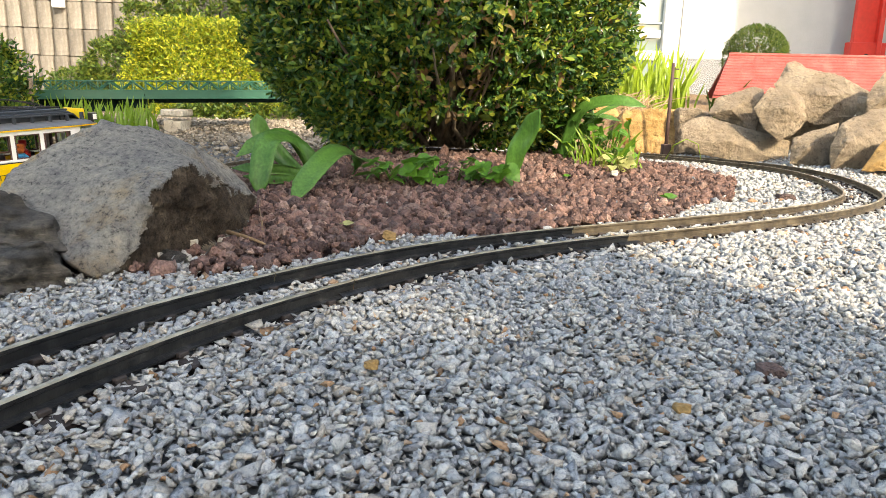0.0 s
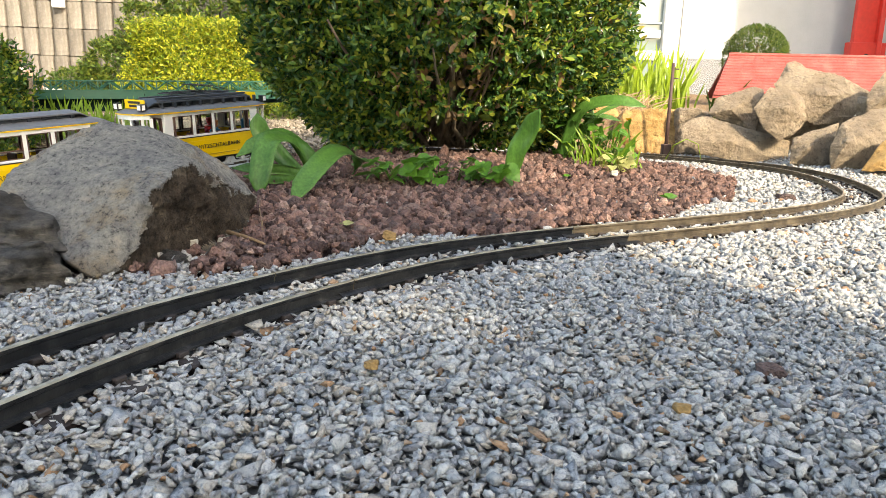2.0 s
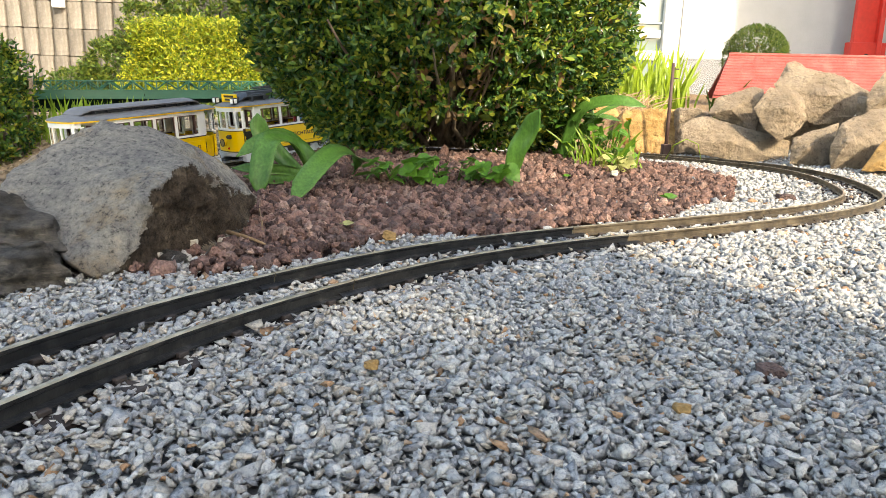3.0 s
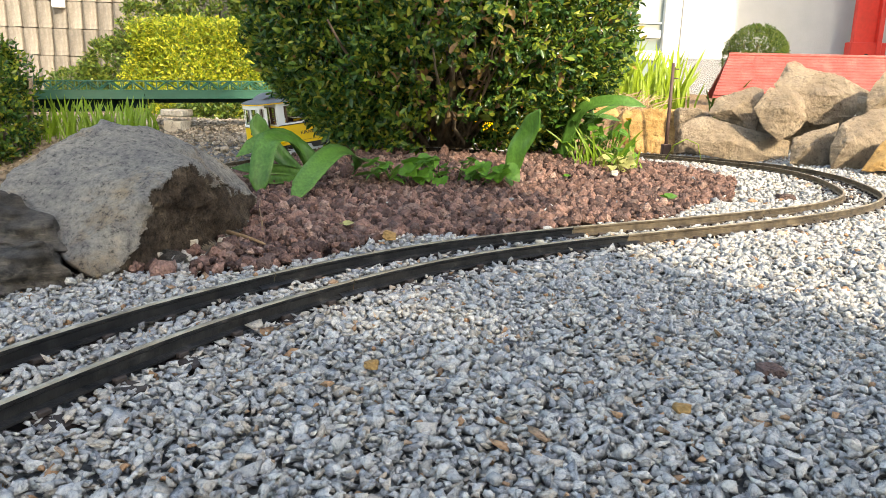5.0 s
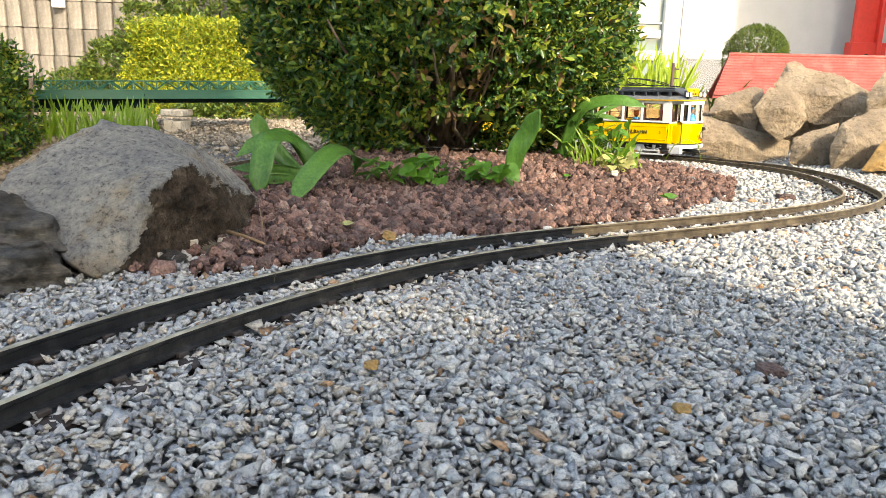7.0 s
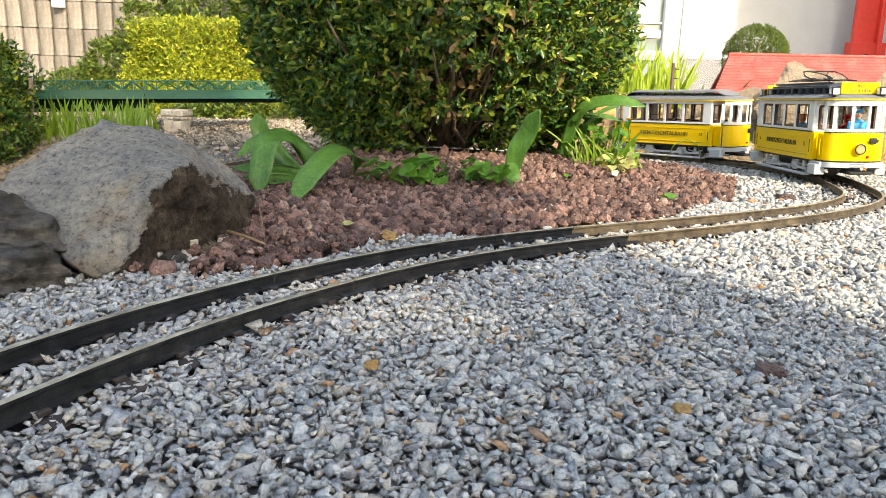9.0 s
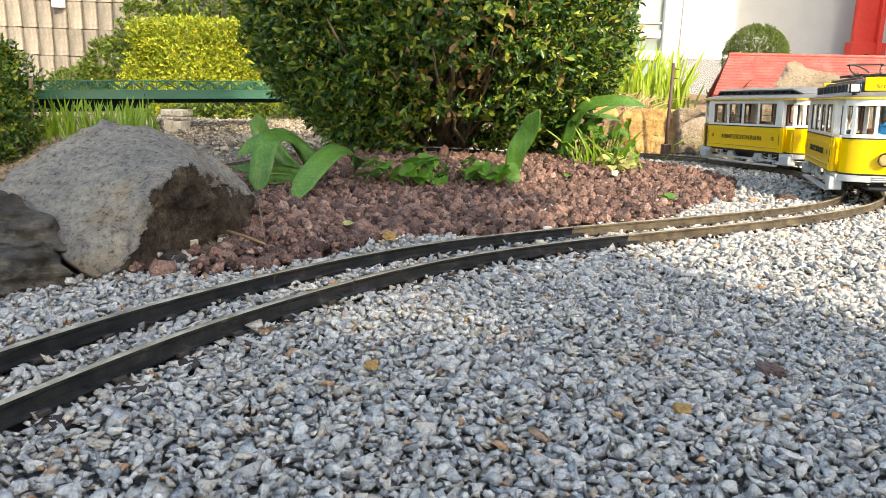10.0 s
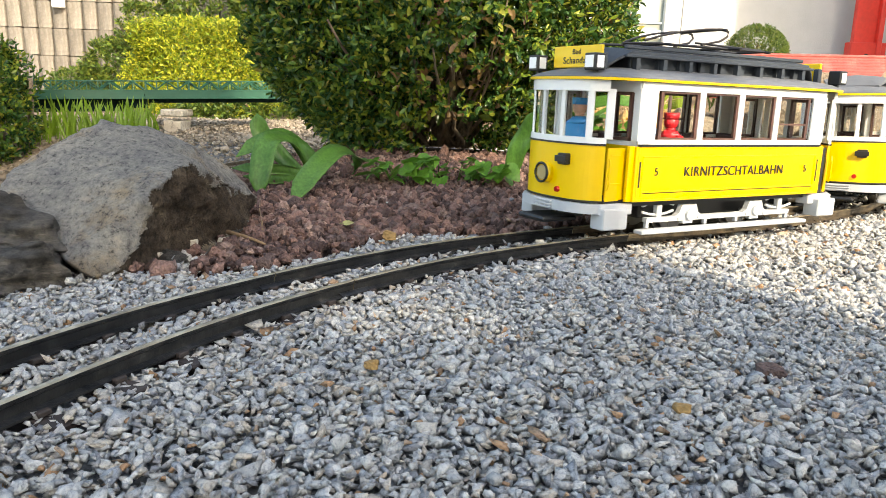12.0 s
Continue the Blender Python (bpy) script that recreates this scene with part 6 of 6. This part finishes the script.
    # roof
    bm = bmesh.new()
    out = [(x + 0.0012, y * 1.07) for x, y in fine_plan(0.0)]
    half = [(CL - 0.004, 0.0572)] + out + [(CL - 0.004, -0.0572)]
    ring = half + [(-x, -y) for x, y in half]
    levels = [(1.0, 0.1275), (1.0, 0.1300), (0.93, 0.1323), (0.80, 0.1350), (0.55, 0.1378), (0.2, 0.1395)]
    rows = []
    for k, z in levels:
        kx = 1 - (1 - k) * 0.42
        rows.append([bm.verts.new((x * kx, y * k, z)) for x, y in ring])
    n = len(ring)
    for a, b in zip(rows, rows[1:]):
        for i in range(n):
            bm.faces.new((a[i], a[(i + 1) % n], b[(i + 1) % n], b[i]))
    bm.faces.new(rows[-1])
    bm.faces.new(rows[0][::-1])
    bmesh.ops.recalc_face_normals(bm, faces=bm.faces[:])
    part("roof", bm, ROOF_GREY, car, "matt grey curved roof")
    bm = bmesh.new()
    o = [(x * 1.004, y * 1.012) for x, y in ring]
    for i in range(n):
        a, b = o[i], o[(i + 1) % n]
        v = [bm.verts.new(p) for p in ((*a, 0.1272), (*b, 0.1272), (*b, 0.1292), (*a, 0.1292), (a[0] * 0.985, a[1] * 0.97, 0.1272), (b[0] * 0.985, b[1] * 0.97, 0.1272), (b[0] * 0.985, b[1] * 0.97, 0.1292), (a[0] * 0.985, a[1] * 0.97, 0.1292))]
        for f in ((0, 1, 2, 3), (3, 2, 6, 7), (1, 0, 4, 5)):
            bm.faces.new([v[k] for k in f])
    bmesh.ops.recalc_face_normals(bm, faces=bm.faces[:])
    part("roof_rim", bm, YELLOW, car, "yellow line round the roof edge")
    # monitor
    top = 0.1555 if motor else 0.1510
    bm = bmesh.new()
    box(bm, -0.105, 0.105, -0.026, 0.026, 0.134, top - 0.008, 0.001)
    for i in range(9):
        x = -0.1 + 0.025 * i
        for sg in (1, -1):
            box(bm, x - 0.003, x + 0.003, sg * 0.026 - 0.004, sg * 0.026 + 0.004, 0.134, top - 0.008)
    part("monitor", bm, SLATE, car, "dark slatted roof monitor")
    bm = bmesh.new()
    rows = []
    for x, k in ((-0.132, 0.0), (-0.122, 0.6), (-0.112, 1.0), (0.112, 1.0), (0.122, 0.6), (0.132, 0.0)):
        rows.append([bm.verts.new((x, y * (0.75 + 0.25 * k), 0.1385 + (top - 0.1385) * k - 0.004 * (y / 0.032) ** 2 * k + z)) for y, z in ((-0.034, -0.0022), (-0.034, 0), (-0.018, 0), (0, 0), (0.018, 0), (0.034, 0), (0.034, -0.0022))])
    for a, b in zip(rows, rows[1:]):
        for i in range(6):
            bm.faces.new((a[i], a[i + 1], b[i + 1], b[i]))
    bmesh.ops.recalc_face_normals(bm, faces=bm.faces[:])
    ob = part("monitor_roof", bm, SLATE if motor else ROOF_GREY, car, "dark monitor roof")
    so = ob.modifiers.new("thick", "SOLIDIFY")
    so.thickness = 0.002
    if motor:
        for sg in (1, -1):
            bm = bmesh.new()
            box(bm, -0.118, 0.118, sg * 0.034 - 0.002, sg * 0.034 + 0.002, 0.1462, 0.1486, 0.0005)
            box(bm, -0.112, 0.112, sg * 0.026 - 0.002, sg * 0.026 + 0.002, 0.1535, 0.1565, 0.0005)
            for i in range(8):
                x = -0.105 + 0.03 * i
                box(bm, x - 0.002, x + 0.002, sg * 0.034 - 0.004, sg * 0.034 + 0.001, 0.136, 0.1465)
            part("roof_walkway", bm, SLATE, car, "dark roof walkway board")
        col = thing("bow_collector", "", "")
        col.parent = car
        for sg in (1, -1):
            bm = bmesh.new()
            tube(bm, [(0.105, sg * 0.014, 0.1585), (0.068, sg * 0.016, 0.1605), (-0.072, sg * 0.016, 0.1615)], 0.0013, 6)
            part("base_bar", bm, WIRE, col)
            bm = bmesh.new()
            tube(bm, [(0.078, sg * 0.012, 0.1625), (0.062, sg * 0.014, 0.1675), (0.04, sg * 0.017, 0.172), (0.015, sg * 0.020, 0.1755), (-0.004, sg * 0.021, 0.1768), (-0.012, sg * 0.021, 0.1752), (-0.013, sg * 0.020, 0.1715), (-0.006, sg * 0.018, 0.167), (0.015, sg * 0.016, 0.1625)], 0.0011, 6)
            part("arm", bm, WIRE, col)
            bm = bmesh.new()
            tube(bm, [(-0.072, sg * 0.010, 0.163), (0.02, sg * 0.014, 0.164)], 0.0010, 6)
            part("spring", bm, WIRE, col)
        for x, z, w in ((0.060, 0.1605, 0.026), (-0.02, 0.1615, 0.03), (-0.004, 0.1768, 0.026), (-0.07, 0.1615, 0.022)):
            bm = bmesh.new()
            tube(bm, [(x, -w, z - 0.001), (x, -w * 0.7, z), (x, w * 0.7, z), (x, w, z - 0.001)], 0.0014, 6)
            part("cross_bar", bm, WIRE, col)
    # seats inside
    for x in (-0.08, -0.03, 0.03, 0.08):
        for sg in (1, -1):
            bm = bmesh.new()
            box(bm, x - 0.012, x + 0.012, sg * 0.033 - 0.015, sg * 0.033 + 0.015, ZB, 0.052, 0.001)
            box(bm, x - 0.013, x - 0.010, sg * 0.033 - 0.015, sg * 0.033 + 0.015, 0.05, 0.083, 0.001)
            part("bench", bm, BROWN_TRIM, car, "brown inner bench")
    return car


def build_figure(label, coat, head, cap, standing):
    """A plain toy figure as one mesh."""
    bm = bmesh.new()
    h = 0.041 if standing else 0.012
    for z0, z1, r0, r1, i in ((0, h, 0.007, 0.009, 0), (h, h + 0.018, 0.011, 0.0115, 0), (h + 0.018, h + 0.024, 0.0115, 0.005, 0), (h + 0.023, h + 0.026, 0.004, 0.004, 1)):
        vs = disc(bm, (0, 0, z0), (0, 0, 1), r0, z1 - z0, 14, r1)
        for f in {f for v in vs for f in v.link_faces}:
            f.material_index = i
    g = bmesh.ops.create_uvsphere(bm, u_segments=14, v_segments=10, radius=0.0062)
    bmesh.ops.translate(bm, vec=(0, 0, h + 0.031), verts=g["verts"])
    for f in {f for v in g["verts"] for f in v.link_faces}:
        f.material_index = 1
    vs = disc(bm, (0, 0, h + 0.0335), (0, 0, 1), 0.0064, 0.0055, 14, 0.0068)
    for f in {f for v in vs for f in v.link_faces}:
        f.material_index = 2
    for sg in (1, -1):
        n0 = len(bm.faces)
        tube(bm, [(0, sg * 0.011, h + 0.019), (0.003, sg * 0.0135, h + 0.009), (0.011, sg * 0.009, h + 0.004)], 0.0035, 8)
        bm.faces.ensure_lookup_table()
    ob = mesh_object("toy_figure", bm, [coat, head, cap], smooth=True)
    return tagged(ob, label, "figure")


MOTOR_CAR, TRAILER = build_car(True), build_car(False)
FIGURES = [(build_figure("blue plastic toy driver figure with a cap", FIG_BLUE, FIG_SKIN, FIG_BLUE, True), (0.138, 0.006, ZB + 0.0015)),
           (build_figure("red plastic toy passenger figure", FIG_RED, FIG_RED, FIG_RED, False), (0.057, 0.030, 0.0525)),
           (build_figure("blue plastic toy passenger figure with orange hair", FIG_BLUE, FIG_ORANGE, FIG_ORANGE, False), (0.022, -0.030, 0.0525))]

# ---- the cat behind the bridge ----
def fur():
    m = Mat("tabby_and_white_fur", 0.9, spec=0.15)
    tabby = m.ramp(m.noise(26, 5, 0.7, (3.0, 1, 1)), [(0.35, (0.13, 0.075, 0.045)), (0.5, (0.30, 0.19, 0.12)), (0.68, (0.46, 0.31, 0.20))])
    m.color(m.mix(m.ramp(m.noise(7, 3), [(0.50, (0, 0, 0)), (0.55, (1, 1, 1))]), tabby, (0.72, 0.66, 0.58)))
    m.bump(m.noise(240, 5, 0.8, (0.4, 1, 1)), 0.006)
    return m.m


def blob(bm, c, r, turn=0.0):
    """An egg-shaped lump with half-widths r about c."""
    vs = bmesh.ops.create_icosphere(bm, subdivisions=3, radius=1.0)["verts"]
    m = Matrix.Translation(c) @ Matrix.Rotation(radians(turn), 4, "Y") @ Matrix.Diagonal((*r, 1))
    for v in vs:
        v.co = m @ v.co


def build_cat():
    """A cat facing along x, its feet at zero."""
    coat, white = fur(), painted("white_cat_fur", (0.74, 0.69, 0.63), 0.9, 0.1, 0.15)
    cat = thing("cat", "brown tabby and white cat walking along the fence", "cat")
    bm = bmesh.new()
    for c, r in (((-0.13, 0, 0.165), (0.085, 0.058, 0.07)), ((-0.03, 0, 0.168), (0.12, 0.055, 0.062)), ((0.07, 0, 0.17), (0.085, 0.05, 0.064))):
        blob(bm, c, r)
    part("body", bm, coat, cat, smooth=True)
    bm = bmesh.new()
    blob(bm, (0.135, 0, 0.175), (0.055, 0.042, 0.05), 20)
    part("chest", bm, white, cat, "white furry chest", smooth=True)
    bm = bmesh.new()
    blob(bm, (0.2, 0, 0.19), (0.047, 0.043, 0.041))
    blob(bm, (0.235, 0, 0.178), (0.024, 0.024, 0.018))
    head = part("head", bm, white, cat, "white and ginger head", smooth=True)
    bm = bmesh.new()
    blob(bm, (0.196, 0, 0.203), (0.045, 0.0445, 0.031))
    part("cap", bm, coat, head, "ginger tabby fur on the crown", smooth=True)
    for y in (-0.026, 0.026):
        bm = bmesh.new()
        r = bmesh.ops.create_cone(bm, cap_ends=True, segments=10, radius1=0.019, radius2=0.002, depth=0.042)
        for v in r["verts"]:
            v.co = Vector((v.co.x * 0.5 + 0.19, v.co.y + y, v.co.z + 0.236))
        part("ear", bm, coat, head)
    bm = bmesh.new()
    tube(bm, [(-0.2, 0, 0.19), (-0.25, 0, 0.17), (-0.3, 0.01, 0.12), (-0.35, 0.015, 0.09), (-0.41, 0.015, 0.09)], 0.016, 8, False, 0.7)
    part("tail", bm, coat, cat, smooth=True)
    for x in (-0.14, 0.1):
        for y in (-0.03, 0.03):
            bm = bmesh.new()
            tube(bm, [(0, 0, 0.01), (-0.006 if x < 0 else 0.0, 0, -0.06), (0, 0, -0.108)], 0.021, 8, False, 0.6)
            blob(bm, (0.012, 0, -0.116), (0.024, 0.015, 0.012))
            leg = part("leg", bm, white, cat, smooth=True)
            leg.matrix_basis = Matrix.Translation((x, y, 0.128))
    for ob in cat.children:
        if not ob.name.startswith("leg"):
            ob.location.z -= 0.022
    return cat


CAT = build_cat()


def cat_place(t):
    """The cat walks steadily leftwards and stops beyond the rocks."""
    return -1.465 - 0.61 * (min(t, 4.0) - 0.5)


# distance of the motor car's middle along the track at some times
RUN = [(0.0, 0.757), (1.2, 0.981), (2.5, 1.275), (3.2, 1.456), (4.8, 1.820), (7.0, 2.320), (8.8, 2.803), (9.0, 2.852), (10.0, 3.100), (10.5, 3.229), (11.1, 3.378), (11.5, 3.498), (12.0, 3.666)]


def run_at(t):
    """Smooth distance at t: a cubic through RUN."""
    ts, ss = np.array([r[0] for r in RUN]), np.array([r[1] for r in RUN])
    grad = np.polyval(np.polyder(np.polyfit(ts, ss, 4)), ts)
    k = int(np.clip(np.searchsorted(ts, t) - 1, 0, len(ts) - 2))
    h = ts[k + 1] - ts[k]
    u = (t - ts[k]) / h
    return float((2 * u ** 3 - 3 * u * u + 1) * ss[k] + (u ** 3 - 2 * u * u + u) * h * grad[k] + (-2 * u ** 3 + 3 * u * u) * ss[k + 1] + (u ** 3 - u * u) * h * grad[k + 1])


def behind(s):
    """Place along the track of the trailer when the motor car is at s: the drawbar stretches on the loop."""
    return s - 0.382 - 0.028 * float(smooth01(s, 1.6, 2.7))


def motions():
    times = [k * 0.2 for k in range(61)]
    for car, place in ((MOTOR_CAR, float), (TRAILER, behind)):
        walk(car, [(t, car_pose(place(run_at(t)))) for t in times])
        for ax in [o for o in car.children if o.name.startswith("wheelset")]:
            x = ax.location.x
            walk(ax, [(k / 15, Matrix.Translation((x, 0, 0.0155)) @ Matrix.Rotation(place(run_at(k / 15)) / 0.0155, 4, "Y")) for k in range(181)])
    for fig, off in FIGURES:
        walk(fig, [(t, car_pose(run_at(t)) @ Matrix.Translation(off)) for t in times])
    ground = float(ground_height(-2.0, 3.85))
    walk(CAT, [(k * 0.5, pose(cat_place(k * 0.5), 3.85, ground, 0, 0, 180)) for k in range(25)])
    for i, leg in enumerate([o for o in CAT.children if o.name.startswith("leg")]):
        rest = leg.matrix_basis.copy()
        swing = [24 * math.sin(2 * math.pi * (k * 0.1 / 0.7 + (0.0 if i in (0, 3) else 0.5))) if k < 40 else 0.0 for k in range(121)]
        walk(leg, [(k * 0.1, rest @ Matrix.Rotation(radians(swing[k]), 4, "Y")) for k in range(121)])


motions()
